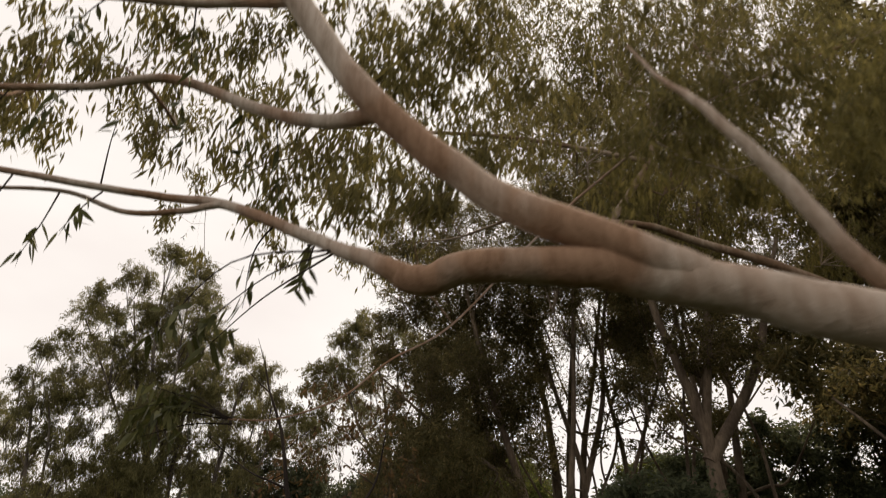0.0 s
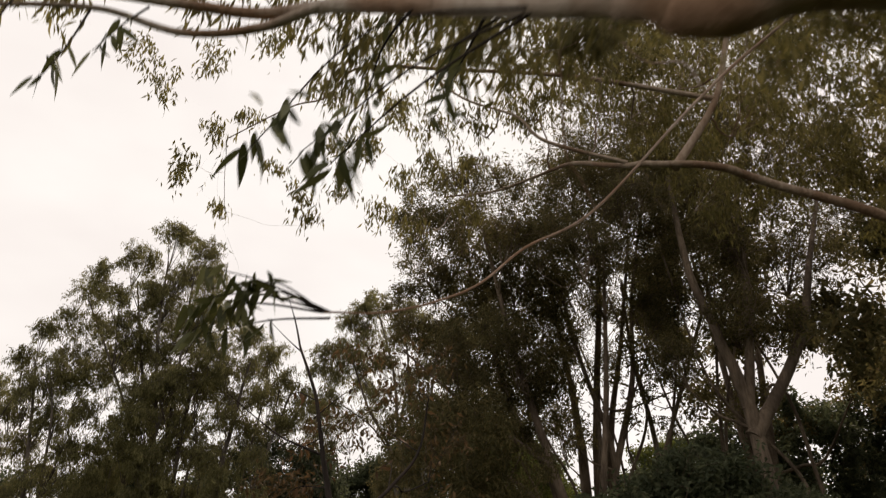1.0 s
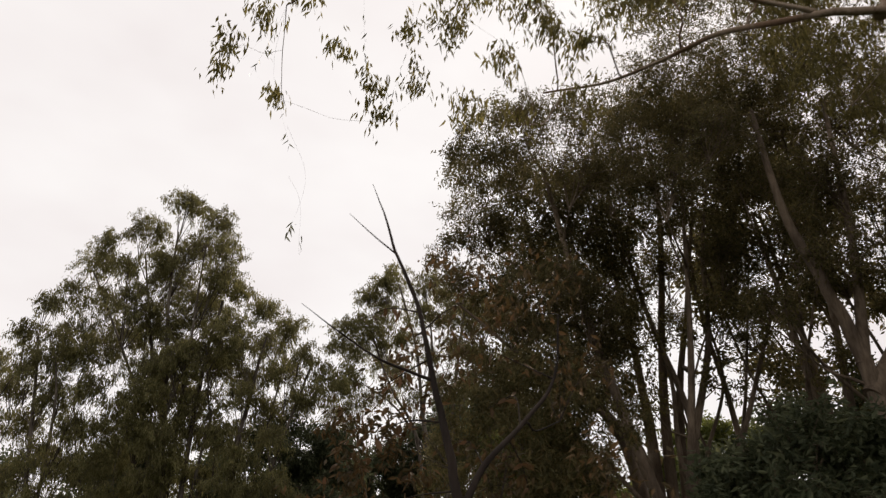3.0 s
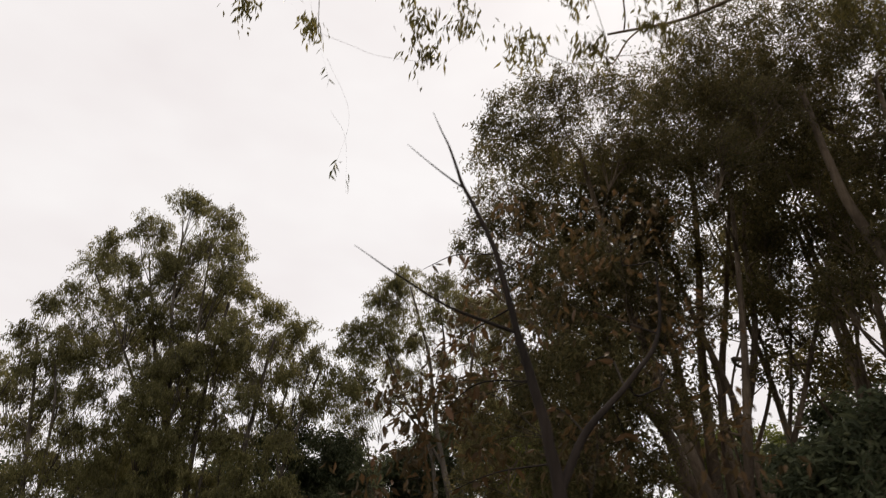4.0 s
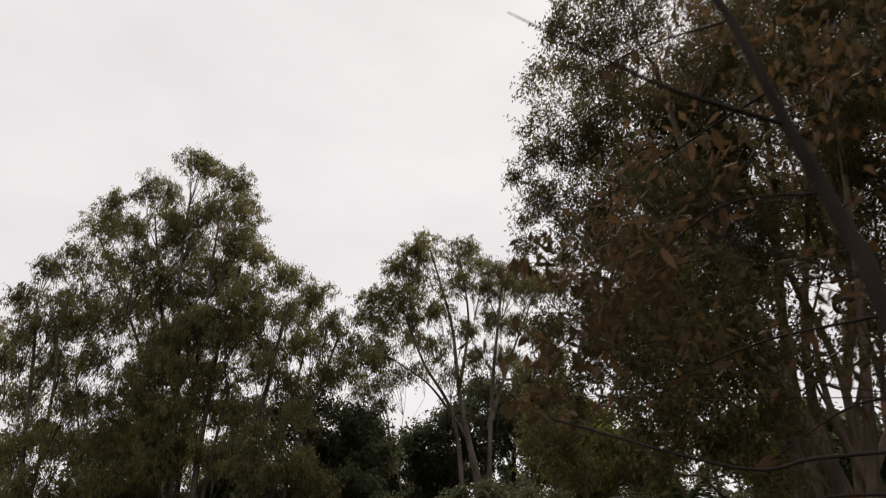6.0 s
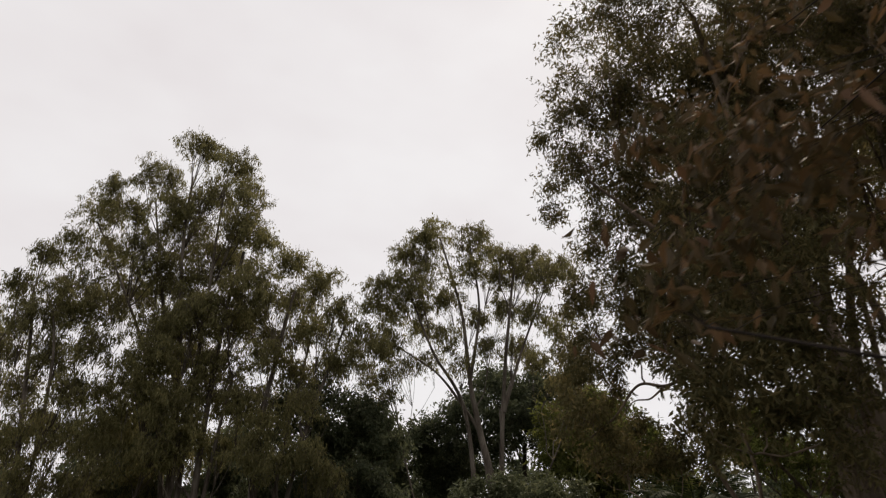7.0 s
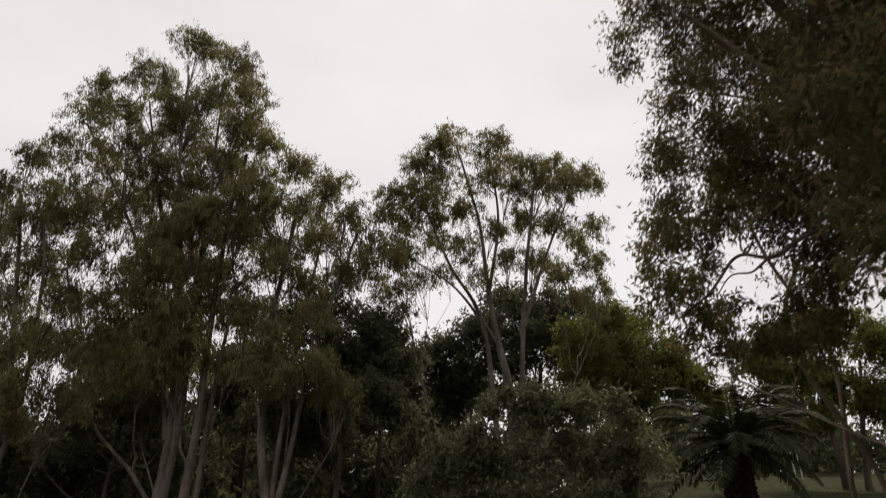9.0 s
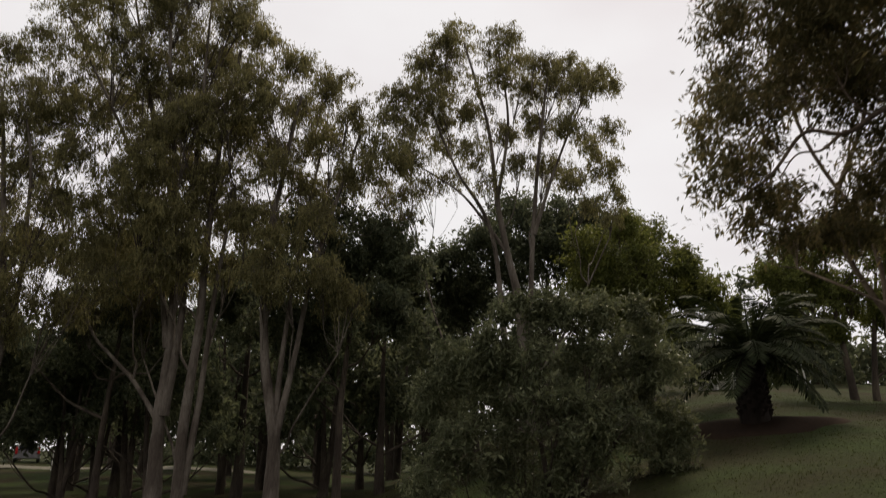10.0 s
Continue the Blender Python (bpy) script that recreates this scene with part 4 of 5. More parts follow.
WOOD = [(-31, 38), (-27, 41), (-23.5, 37), (-20, 42), (-16.5, 38), (-13.5, 41.5), (-11.5, 36.5), (-9.2, 40.5), (-6.5, 37.5), (-4.8, 43), (-2.5, 46),
        (-34, 46), (-31.5, 50), (-22.5, 47), (-19, 49), (-15, 47), (-10.5, 48), (-6.6, 50), (1.5, 48), (5.5, 45), (4.4, 42), (16.5, 39),
        (20, 43), (24, 38), (15, 50.5), (-38, 56), (-36, 58), (-25, 57), (-18, 58), (-12, 57), (-5, 59), (29, 45), (18, 52), (25, 52), (-18.5, 37.5), (-14.8, 35.5), (-21.5, 34.5), (-25, 35.5), (-24.3, 39.5), (-12.6, 44.5), (-8.0, 44.8), (-16.5, 53), (-21.8, 53.5), (-7.2, 54.5)]
LOW = [(-16.9, 36.8), (-19.5, 33), (-23, 32), (-16.6, 34), (-27, 33.5), (-13.6, 34.2)]
rng_w = np.random.default_rng(5)
planted = {}
for x, y in WOOD + LOW:
    low = (x, y) in LOW
    kind = kinds[3] if low else (kinds if y < 43 else distant)[len(planted) % (4 if y < 43 else 2)]
    m = pose(x, y, h(x, y), 0, 0, rng_w.uniform(0, 360))
    grown = copy_thing(kind, m) if kind in planted.values() else kind
    planted[x, y] = kind
    size = rng_w.uniform(0.92, 1.12)
    grown.matrix_basis = m @ Matrix.Scale(size * (0.9 if low else 0.8 if x > 0 else 1.15 if x > -13 else 1.05), 4)


def far_woods():
    """The last row of woods, too far to tell trees apart."""
    rng, crown, stems = np.random.default_rng(8), Buf(), Buf()
    for x in np.arange(-120, 110, 3.4):
        y = 76 + rng.uniform(-6, 10) + 0.0016 * x * x * (-1)
        z, tall = h(x, y), rng.uniform(7.0, 9.5)
        tube(stems, glide([(x, y, z - 0.3), (x + rng.uniform(-0.4, 0.4), y, z + tall * 0.8)], 3), 0.2, 0.06, 6)
        for k in range(5):
            c = np.array((x + rng.uniform(-2.4, 2.4), y + rng.uniform(-2, 2), z + tall * rng.uniform(0.38, 0.95)))
            clump(crown, rng, c, rng.uniform(1.4, 2.2), 1.1, 0.55, 1.4, 0.4, 0.8)
    woods = tagged(new("far_woods"), "dark line of distant woods", "trees", kind="stuff")
    tagged(part("trunk", stems, BROWN_BARK, woods), kind="stuff")
    tagged(part("crown", crown, DARK, woods), kind="stuff")


far_woods()


def undergrowth():
    """Low dark scrub along the foot of the woods."""
    rng, b = np.random.default_rng(81), Buf()
    for x in np.arange(-62, 34, 1.15):
        for row in (0, 1):
            y = 67 + 6 * row + rng.uniform(-2, 2) + (0 if x < 0 else -16)
            for k in range(0 if -41 < x < -34 else 2):
                c = np.array((x + rng.uniform(-0.8, 0.8), y, h(x, y) + rng.uniform(0.4, 2.6 - 0.8 * row * 0)))
                clump(b, rng, c, rng.uniform(0.7, 1.15), 0.5, 0.21, 1.3, 0.3, 0.9)
    tagged(part("undergrowth", b, DARK, None), "low dark scrub at the foot of the woods", "scrub", kind="stuff")


undergrowth()

# ---- backing trees of the thicket on the bank ----
backing = [wood_tree("dark thicket tree with a high full crown", 13.5, 5.0, 3.0, 26, 51, PAPER, 0.19, 0.075, 0.6, mat=BROWN_BARK, group="thicket trees", stems=3),
           wood_tree("dark leaning thicket tree", 12.0, 4.2, 2.8, 24, 52, PAPER, 0.19, 0.075, 0.6, mat=BROWN_BARK, lean=-0.4, group="thicket trees", stems=2)]
for i, (x, y, turn) in enumerate([(7.6, 19.5, 10), (10.5, 15.5, 80), (9.0, 10.8, 200), (12.5, 21, 140), (13.5, 13.5, 30), (10.0, 6.0, 120), (16, 18, 250)]):
    m = pose(x, y, h(x, y), 0, 0, turn)
    grown = backing[i] if i < 2 else copy_thing(backing[i % 2], m)
    grown.matrix_basis = m


# ---- single leaves and hanging sprays ----
def leaf_mesh(name, mat, length, width, bend):
    """A lance-shaped leaf with a raised midrib, hanging along -z."""
    b, rows = Buf(), 6
    v = []
    for i in range(rows + 1):
        t = i / rows
        w = width * 0.5 * (math.sin(math.pi * min(1, t * 0.96 + 0.04) ** 0.75)) * (1 - 0.25 * t)
        x0 = bend * length * t * t
        v += [(x0, -w, -length * t + 0.0), (x0 - 0.18 * w, 0, -length * t), (x0, w, -length * t)]
    f = []
    for i in range(rows):
        o = 3 * i
        f += [(o, o + 1, o + 4, o + 3), (o + 1, o + 2, o + 5, o + 4)]
    b.add(np.array(v), np.array(f))
    me = b.mesh(name, True)
    me.materials.append(mat)
    return me


def spray(root, rng, start, end, count, meshes, bark, lean=0.5, r=0.004, lo=0.25):
    """A thin branchlet of the tree with its leaves set on it one by one."""
    inv = np.array(root.location)
    a, z = np.array(start, float), np.array(end, float)
    span = float(np.linalg.norm(z - a))
    path = glide((a, (a + z) / 2 + rng.normal(0, 0.06 * span, 3) + np.array((0, 0, 0.1 * span)), z), 5)
    b = Buf()
    tube(b, path - inv, r * 1.8, r * 0.5, 5)
    part("branchlet", b, bark, root, smooth=True)
    for i in range(count):
        t = (lo + (1 - lo) * (i + rng.uniform(0, 1)) / count) * (len(path) - 1)
        k = min(int(t), len(path) - 2)
        at = path[k] + (path[k + 1] - path[k]) * (t - k) + rng.normal(0, 0.012, 3)
        ob = part("leaf", meshes[int(rng.integers(len(meshes)))], None, root)
        ob.matrix_basis = Matrix.Translation(Vector(at - inv)) @ Euler((rng.normal(0, lean), rng.normal(0, lean), rng.uniform(0, 6.28))).to_matrix().to_4x4() @ Matrix.Scale(rng.uniform(0.75, 1.2), 4)


# ---- the overhanging gum whose smooth limbs cross the path ----
old_limbs = [
    ([(3.4, 1.9, 0.1), (3.35, 1.9, 1.2), (3.1, 2.0, 2.3), (3.9, 2.1, 3.8), (4.8, 2.4, 5.6), (5.6, 2.8, 8.5), (6.2, 3.2, 12.0)], 0.34, 0.05),
    ([(3.1, 2.0, 2.2), (2.3, 1.65, 2.4), (1.6, 1.52, 2.56), (1.1, 1.61, 2.75), (0.78, 1.69, 2.88), (0.47, 1.75, 2.97), (0.11, 1.81, 3.02), (-0.06, 1.85, 2.99), (-0.16, 1.89, 3.05), (-0.22, 1.93, 3.1)], 0.1, 0.028),
    ([(0.70, 1.7, 2.92), (0.5, 1.71, 3.03), (0.2, 1.8, 3.23), (-0.04, 1.86, 3.47), (-0.29, 1.91, 3.78), (-0.49, 1.95, 4.13), (-0.69, 1.98, 4.49)], 0.06, 0.048),
]
old_branches = [
    ([(-0.14, 1.88, 3.04), (-0.22, 1.93, 3.1), (-0.34, 2.02, 3.19), (-0.49, 2.14, 3.32), (-0.88, 2.41, 3.62), (-1.11, 2.55, 3.74), (-1.44, 2.55, 3.79), (-1.97, 2.55, 3.9), (-2.3, 2.55, 3.95)], 0.03, 0.012),
    ([(-0.9, 2.42, 3.63), (-1.15, 2.57, 3.69), (-1.4, 2.6, 3.71), (-1.7, 2.6, 3.82), (-2.2, 2.6, 3.84)], 0.016, 0.008),
    ([(-0.2, 1.9, 3.66), (-0.49, 2.14, 3.83), (-0.81, 2.34, 4.07), (-1.34, 2.6, 4.48), (-1.74, 2.6, 4.43), (-2.16, 2.6, 4.43), (-2.5, 2.6, 4.45)], 0.032, 0.014),
    ([(-0.58, 1.98, 4.32), (-0.86, 2.15, 4.5), (-1.15, 2.2, 4.56), (-1.5, 2.2, 4.6), (-2.0, 2.3, 4.75)], 0.028, 0.014),
    ([(2.3, 1.75, 2.45), (1.8, 1.95, 2.7), (1.5, 2.0, 2.94), (1.41, 2.0, 3.06), (1.29, 2.0, 3.23), (1.18, 2.0, 3.45), (1.05, 2.02, 3.68), (0.98, 2.1, 3.9), (0.93, 2.25, 4.15), (0.86, 2.4, 4.5)], 0.055, 0.006),
    ([(4.8, 2.45, 5.6), (3.7, 3.0, 5.7), (2.6, 3.4, 5.5), (1.6, 3.4, 5.0), (0.9, 3.35, 4.4), (0.5, 3.3, 3.98), (0.05, 3.3, 3.48), (-0.25, 3.2, 3.25), (-0.45, 3.05, 3.02), (-0.7, 2.97, 2.9), (-0.92, 2.98, 2.9)], 0.010, 0.003),
]
old_gum = tree("gum_tree", "old pale gum with smooth overhanging limbs", "tree", (3.4, 1.9, h(3.4, 1.9)), old_limbs + old_branches, [(-2.3, 2.9, 5.1, 0.25), (-2.5, 3.3, 4.9, 0.22), (-2.4, 3.0, 4.8, 0.2), (-1.8, 2.8, 4.8, 0.2), (-1.7, 3.1, 5.3, 0.25), (-1.6, 3.2, 4.7, 0.2), (-1.4, 3.3, 5.3, 0.25),
    (-1.1, 3.1, 4.5, 0.2), (-0.8, 2.8, 4.5, 0.2), (-0.7, 3.2, 4.4, 0.22), (-0.5, 2.8, 3.9, 0.16), (-0.3, 3.1, 4.2, 0.2), (-1.0, 3.2, 4.2, 0.16), (-0.3, 2.8, 4.8, 0.22),
    (-0.5, 3.3, 4.7, 0.22), (-0.1, 2.8, 3.85, 0.14), (0.0, 2.8, 4.1, 0.16), (0.5, 3.4, 4.9, 0.3), (1.0, 3.3, 4.5, 0.3), (1.6, 3.4, 4.9, 0.35), (0.3, 3.2, 5.4, 0.3)] + [
    (-0.5, 3.1, 5.5, 0.22), (-0.2, 3.0, 5.3, 0.22), (0.0, 3.3, 5.4, 0.22), (-0.3, 3.3, 5.1, 0.22), (0.0, 3.2, 4.8, 0.2), (-0.4, 3.2, 5.2, 0.18), (0.2, 3.1, 5.4, 0.22), (0.2, 3.3, 4.6, 0.18),
    (-0.9, 3.4, 5.8, 0.22), (-1.2, 3.4, 5.6, 0.18)] + [
    (1.4 + 0.45 * i, 3.4 + 0.15 * math.sin(3 * i), 4.75 + 0.42 * k + 0.1 * math.sin(5 * i + k), 0.3) for i in range(4) for k in range(3)],
    GUM, PALE_BARK, leaf=0.10, width=0.019, cover=0.36, tuft=0.16, dense=1.6, twig=0.5, droop=2.4, rise=-0.6, swell=1.35, up=0.2, seed=31, limb_r=0.012, taper=1.0)
gum_leaf = [leaf_mesh("gum_leaf", GUM_ONE, 0.10, 0.024, b) for b in (0.12, 0.25, -0.1)]
rng_s = np.random.default_rng(12)
low_sprays = [
    ((-0.34, 2.02, 3.19), (-0.88, 2.26, 2.98), 14, 0.78), ((-0.34, 2.02, 3.19), (-0.99, 2.22, 2.95), 16, 0.78), ((-0.34, 2.02, 3.19), (-0.8, 2.22, 2.92), 10, 0.78),
    ((-0.9, 2.98, 2.9), (-1.38, 3.02, 2.95), 16, 0.5), ((-0.9, 2.98, 2.9), (-1.32, 2.95, 3.05), 16, 0.5), ((-0.92, 2.98, 2.9), (-1.22, 3.05, 3.02), 14, 0.5),
    ((-0.92, 2.98, 2.9), (-1.36, 3.05, 2.86), 16, 0.5), ((-0.9, 2.98, 2.88), (-1.27, 2.96, 2.82), 12, 0.5), ((-0.92, 2.98, 2.9), (-1.24, 3.0, 2.94), 14, 0.4)]
high_sprays = [
    ((-0.6, 2.2, 3.42), (-0.78, 2.5, 3.2), 12, 0.5), ((-0.45, 2.15, 3.3), (-0.58, 2.5, 3.27), 10, 0.5), ((-1.7, 2.6, 3.82), (-1.76, 2.55, 3.45), 9, 0.5),
    ((-1.5, 2.58, 3.8), (-1.62, 2.55, 3.58), 10, 0.4), ((-1.9, 2.55, 3.88), (-1.98, 2.55, 3.45), 10, 0.6), ((-1.5, 2.55, 3.8), (-1.45, 2.45, 4.1), 4, 0.6),
    ((-0.4, 2.1, 3.26), (-0.52, 2.5, 3.5), 8, 0.4), ((-1.75, 2.6, 4.43), (-1.95, 2.6, 4.15), 10, 0.4), ((-1.34, 2.6, 4.48), (-1.25, 2.7, 4.15), 12, 0.4),
    ((-1.0, 2.45, 4.25), (-0.92, 2.7, 3.95), 12, 0.4), ((-0.7, 2.3, 4.0), (-0.75, 2.7, 3.8), 12, 0.4), ((-2.1, 2.6, 4.43), (-2.3, 2.6, 4.05), 12, 0.4),
    ((-1.5, 2.2, 4.6), (-1.8, 2.4, 4.5), 12, 0.3), ((-1.1, 2.2, 4.56), (-1.2, 2.5, 4.4), 12, 0.3)]
for start, end, count, lo in low_sprays + high_sprays:
    spray(old_gum, rng_s, start, end, count, gum_leaf, DARK_BARK, 0.5, 0.0025, lo)

# ---- the gum beyond it, with one long leafy limb over the path ----
limb_gum = tree("gum_tree", "pale gum reaching a thin leafy limb over the path", "tree", (7.6, 7.0, h(7.6, 7.0)), [
    ([(7.6, 7.0, 0.1), (7.4, 7.0, 2.5), (6.6, 7.0, 4.3), (7.0, 7.2, 7.0), (7.2, 7.6, 10.5)], 0.24, 0.08),
    ([(6.6, 7.0, 4.2), (5.4, 7.05, 5.0), (4.1, 7.2, 5.8), (3.0, 7.3, 6.3), (2.4, 7.2, 6.45), (1.72, 7.3, 6.55), (1.46, 7.4, 6.6), (1.1, 8.2, 7.2), (0.8, 8.8, 7.45), (0.2, 9.2, 7.45), (-0.5, 9.5, 7.54)], 0.075, 0.012),
    ([(2.0, 7.3, 6.5), (2.62, 7.3, 7.47), (3.0, 7.4, 8.6)], 0.05, 0.03),
    ([(1.5, 7.35, 6.6), (0.62, 7.4, 6.94), (0.32, 7.5, 7.38), (-0.27, 7.6, 7.72), (-0.7, 7.6, 8.1)], 0.025, 0.01),
    ([(2.62, 7.3, 7.47), (1.0, 7.5, 8.0), (-0.5, 7.6, 8.2), (-1.16, 7.6, 8.25), (-1.7, 7.8, 8.37), (-2.03, 7.9, 8.01), (-2.5, 8.0, 7.93), (-3.31, 8.2, 7.58)], 0.035, 0.006),
], [(-4.0, 8.8, 7.7, 0.24), (-4.3, 9.4, 7.8, 0.15), (-3.5, 8.9, 7.0, 0.14), (-3.3, 9.0, 8.6, 0.22), (-2.8, 8.8, 7.6, 0.17), (-2.4, 9.4, 7.1, 0.16), (-2.5, 8.9, 7.2, 0.22), (-2.0, 9.4, 7.6, 0.22),
    (-1.6, 9.0, 8.0, 0.22), (-1.3, 9.5, 9.1, 0.3), (-1.0, 8.6, 7.3, 0.24), (-0.6, 9.0, 8.3, 0.4), (-0.1, 8.7, 7.6, 0.3), (0.5, 9.5, 9.1, 0.4), (-0.3, 8.8, 6.8, 0.26), (-0.9, 8.8, 6.6, 0.2),
    (-1.4, 9.4, 7.2, 0.28), (-2.1, 9.1, 8.0, 0.22), (-3.9, 9.3, 8.5, 0.3)] + [
    (0.6, 7.6, 10.1, 0.6), (1.8, 8.1, 10.6, 0.8), (2.8, 7.6, 9.8, 0.8), (4.2, 7.5, 10.0, 0.8), (5.9, 8.2, 10.5, 0.9), (6.5, 8.3, 9.3, 0.9), (1.0, 8.0, 9.1, 0.6), (2.4, 9.1, 10.0, 0.9),
    (3.5, 8.6, 9.4, 0.8), (5.0, 8.9, 9.7, 0.8), (5.6, 8.4, 8.1, 0.7), (2.3, 8.6, 8.2, 0.7), (3.1, 7.7, 7.5, 0.6), (4.2, 8.0, 7.6, 0.5), (1.3, 7.6, 7.7, 0.45)] + [
    (-4.6, 8.0, 8.9, 0.3), (-4.2, 8.3, 8.6, 0.3), (-3.6, 8.3, 9.0, 0.3), (-2.8, 8.5, 9.5, 0.38), (-2.1, 8.1, 8.3, 0.3), (-1.6, 8.5, 7.8, 0.3), (-1.2, 8.8, 9.8, 0.45), (-1.0, 8.4, 8.3, 0.35),
    (-0.4, 8.0, 8.6, 0.4), (-0.1, 7.9, 7.6, 0.3), (0.6, 8.8, 9.4, 0.45), (-0.6, 7.9, 7.0, 0.28), (0.7, 8.4, 8.2, 0.3), (1.8, 7.9, 8.7, 0.5), (2.6, 7.8, 8.4, 0.5), (3.9, 8.2, 8.8, 0.6), (4.5, 8.1, 8.2, 0.6), (2.1, 8.2, 8.1, 0.4)] + [
    (1.3 + 1.05 * i + 0.3 * math.sin(5 * i + 3 * k), 9.6 + 0.8 * math.sin(3 * i + 7 * k), 7.6 + 1.0 * k + 0.3 * math.cos(4 * i), 0.72, 1.5) for i in range(8) for k in range(6) if k > 1 or i > 1],
    GUM, SHADED_LIMB_BARK, leaf=0.12, width=0.028, cover=0.3, tuft=0.2, dense=1.2, twig=0.6, droop=2.2, rise=-1.2, swell=1.12, up=0.4, seed=33, limb_r=0.012)

small_leaf = [leaf_mesh("small_gum_leaf", GUM_ONE, 0.085, 0.018, b) for b in (0.12, 0.25, -0.1)]
for start, end, count, lo in [((-3.31, 8.2, 7.58), (-3.27, 8.88, 6.28), 7, 0.9), ((-3.29, 8.75, 6.45), (-3.12, 8.62, 5.1), 8, 0.88), ((-3.2, 8.7, 5.8), (-3.0, 8.6, 4.9), 3, 0.8),
                              ((-2.5, 8.0, 7.93), (-2.5, 8.6, 7.0), 10, 0.5), ((-3.31, 8.2, 7.58), (-3.7, 8.6, 7.0), 10, 0.5), ((-2.1, 7.9, 8.0), (-2.35, 9.2, 6.9), 10, 0.7)]:
    spray(limb_gum, rng_s, start, end, count, small_leaf, DARK_BARK, 0.5, 0.0005, lo)

# ---- the dark russet-leaved sapling beside the path ----
sapling = tree("sapling", "dark crooked sapling with sparse russet leaves", "tree", (-1.5, 8.3, h(-1.5, 8.3)), [
    ([(-1.5, 8.3, 0.0), (-1.56, 8.3, 1.6), (-1.57, 8.3, 2.5), (-1.63, 8.3, 2.95), (-1.7, 8.3, 3.3), (-1.78, 8.3, 3.65), (-1.9, 8.3, 4.24), (-2.1, 8.3, 4.75), (-2.2, 8.3, 5.1), (-2.33, 8.3, 5.45)], 0.052, 0.002),
    ([(-2.1, 8.3, 4.74), (-2.3, 8.3, 4.92), (-2.52, 8.3, 5.14)], 0.008, 0.002),
    ([(-1.77, 8.3, 3.62), (-2.2, 8.3, 3.8), (-2.53, 8.32, 4.03), (-2.87, 8.35, 4.3)], 0.014, 0.002),
    ([(-1.57, 8.3, 2.65), (-1.38, 8.35, 3.0), (-1.07, 8.4, 3.33), (-0.8, 8.5, 3.7), (-0.7, 8.6, 4.3)], 0.03, 0.008),
], [(-1.6, 8.9, 3.9, 0.35), (-1.2, 9.0, 4.3, 0.4), (-0.8, 9.0, 4.8, 0.4), (-1.5, 9.1, 4.9, 0.35), (-1.9, 9.3, 4.2, 0.3), (-0.6, 8.9, 3.8, 0.4), (-2.2, 9.2, 3.4, 0.3), (-1.3, 9.0, 3.0, 0.35), (-0.4, 8.8, 3.0, 0.4)] + [
    (-2.6, 9.3, 3.5, 0.22), (-2.4, 9.0, 3.3, 0.2), (-2.0, 9.0, 3.4, 0.24), (-2.5, 8.9, 3.0, 0.2), (-2.7, 9.0, 2.8, 0.2), (-2.2, 9.1, 3.1, 0.22), (-2.0, 9.3, 3.0, 0.22), (-2.4, 9.2, 2.9, 0.2), (-2.2, 9.6, 4.0, 0.22)],
    RED, DARK_BARK, leaf=0.09, width=0.035, cover=0.13, tuft=0.2, swell=1.3, dense=1.2, twig=0.6, droop=0.9, rise=0.2, seed=35, limb_r=0.004, taper=1.0)
red_leaf = [leaf_mesh("russet_leaf", RED_ONE, 0.10, 0.042, b) for b in (0.15, 0.3, -0.15)]
for start, end, count in [((-1.8, 8.3, 3.8), (-2.3, 8.9, 3.7), 12), ((-1.7, 8.3, 3.3), (-2.3, 8.8, 3.2), 12), ((-1.6, 8.3, 2.8), (-2.2, 8.9, 2.75), 12), ((-1.9, 8.3, 4.2), (-2.4, 8.9, 4.4), 10),
                          ((-1.4, 8.35, 3.0), (-1.6, 9.0, 3.3), 12), ((-1.1, 8.4, 3.3), (-1.3, 9.0, 3.6), 14), ((-0.8, 8.5, 3.7), (-1.3, 8.9, 4.1), 14), ((-1.57, 8.3, 2.5), (-1.9, 8.8, 2.4), 12),
                          ((-1.6, 8.3, 2.2), (-2.1, 8.8, 2.1), 10), ((-1.2, 8.4, 3.2), (-1.0, 8.9, 2.9), 12), ((-1.9, 8.3, 4.0), (-1.5, 8.8, 4.5), 10), ((-1.6, 8.3, 2.3), (-1.3, 8.9, 2.3), 12)]:
    spray(sapling, rng_s, start, end, count // 2, red_leaf, DARK_BARK, 0.7)
for start, end, count in [((-1.63, 8.3, 2.95), (-2.93, 9.95, 3.16), 9), ((-1.57, 8.3, 2.5), (-2.88, 10.00, 3.01), 9), ((-1.63, 8.3, 2.95), (-2.59, 9.90, 3.10), 9), ((-1.63, 8.3, 2.95), (-2.76, 9.80, 3.16), 9), ((-1.57, 8.3, 2.5), (-2.74, 9.90, 2.84), 9), ((-1.63, 8.3, 2.95), (-2.57, 9.70, 3.19), 9), ((-1.7, 8.3, 3.3), (-2.76, 9.90, 3.43), 9),
                          ((-1.7, 8.3, 3.3), (-2.01, 9.30, 3.73), 9), ((-1.7, 8.3, 3.3), (-2.17, 9.40, 3.75), 9), ((-1.7, 8.3, 3.3), (-1.82, 9.20, 3.73), 9), ((-1.63, 8.3, 2.95), (-2.04, 9.30, 3.09), 9), ((-1.7, 8.3, 3.3), (-2.07, 9.40, 3.46), 9), ((-1.7, 8.3, 3.3), (-2.35, 9.90, 3.49), 9), ((-1.57, 8.3, 2.5), (-2.91, 10.30, 3.02), 9)]:
    spray(sapling, rng_s, start, end, count - 5, red_leaf, DARK_BARK, 0.7, 0.0015, 0.75)


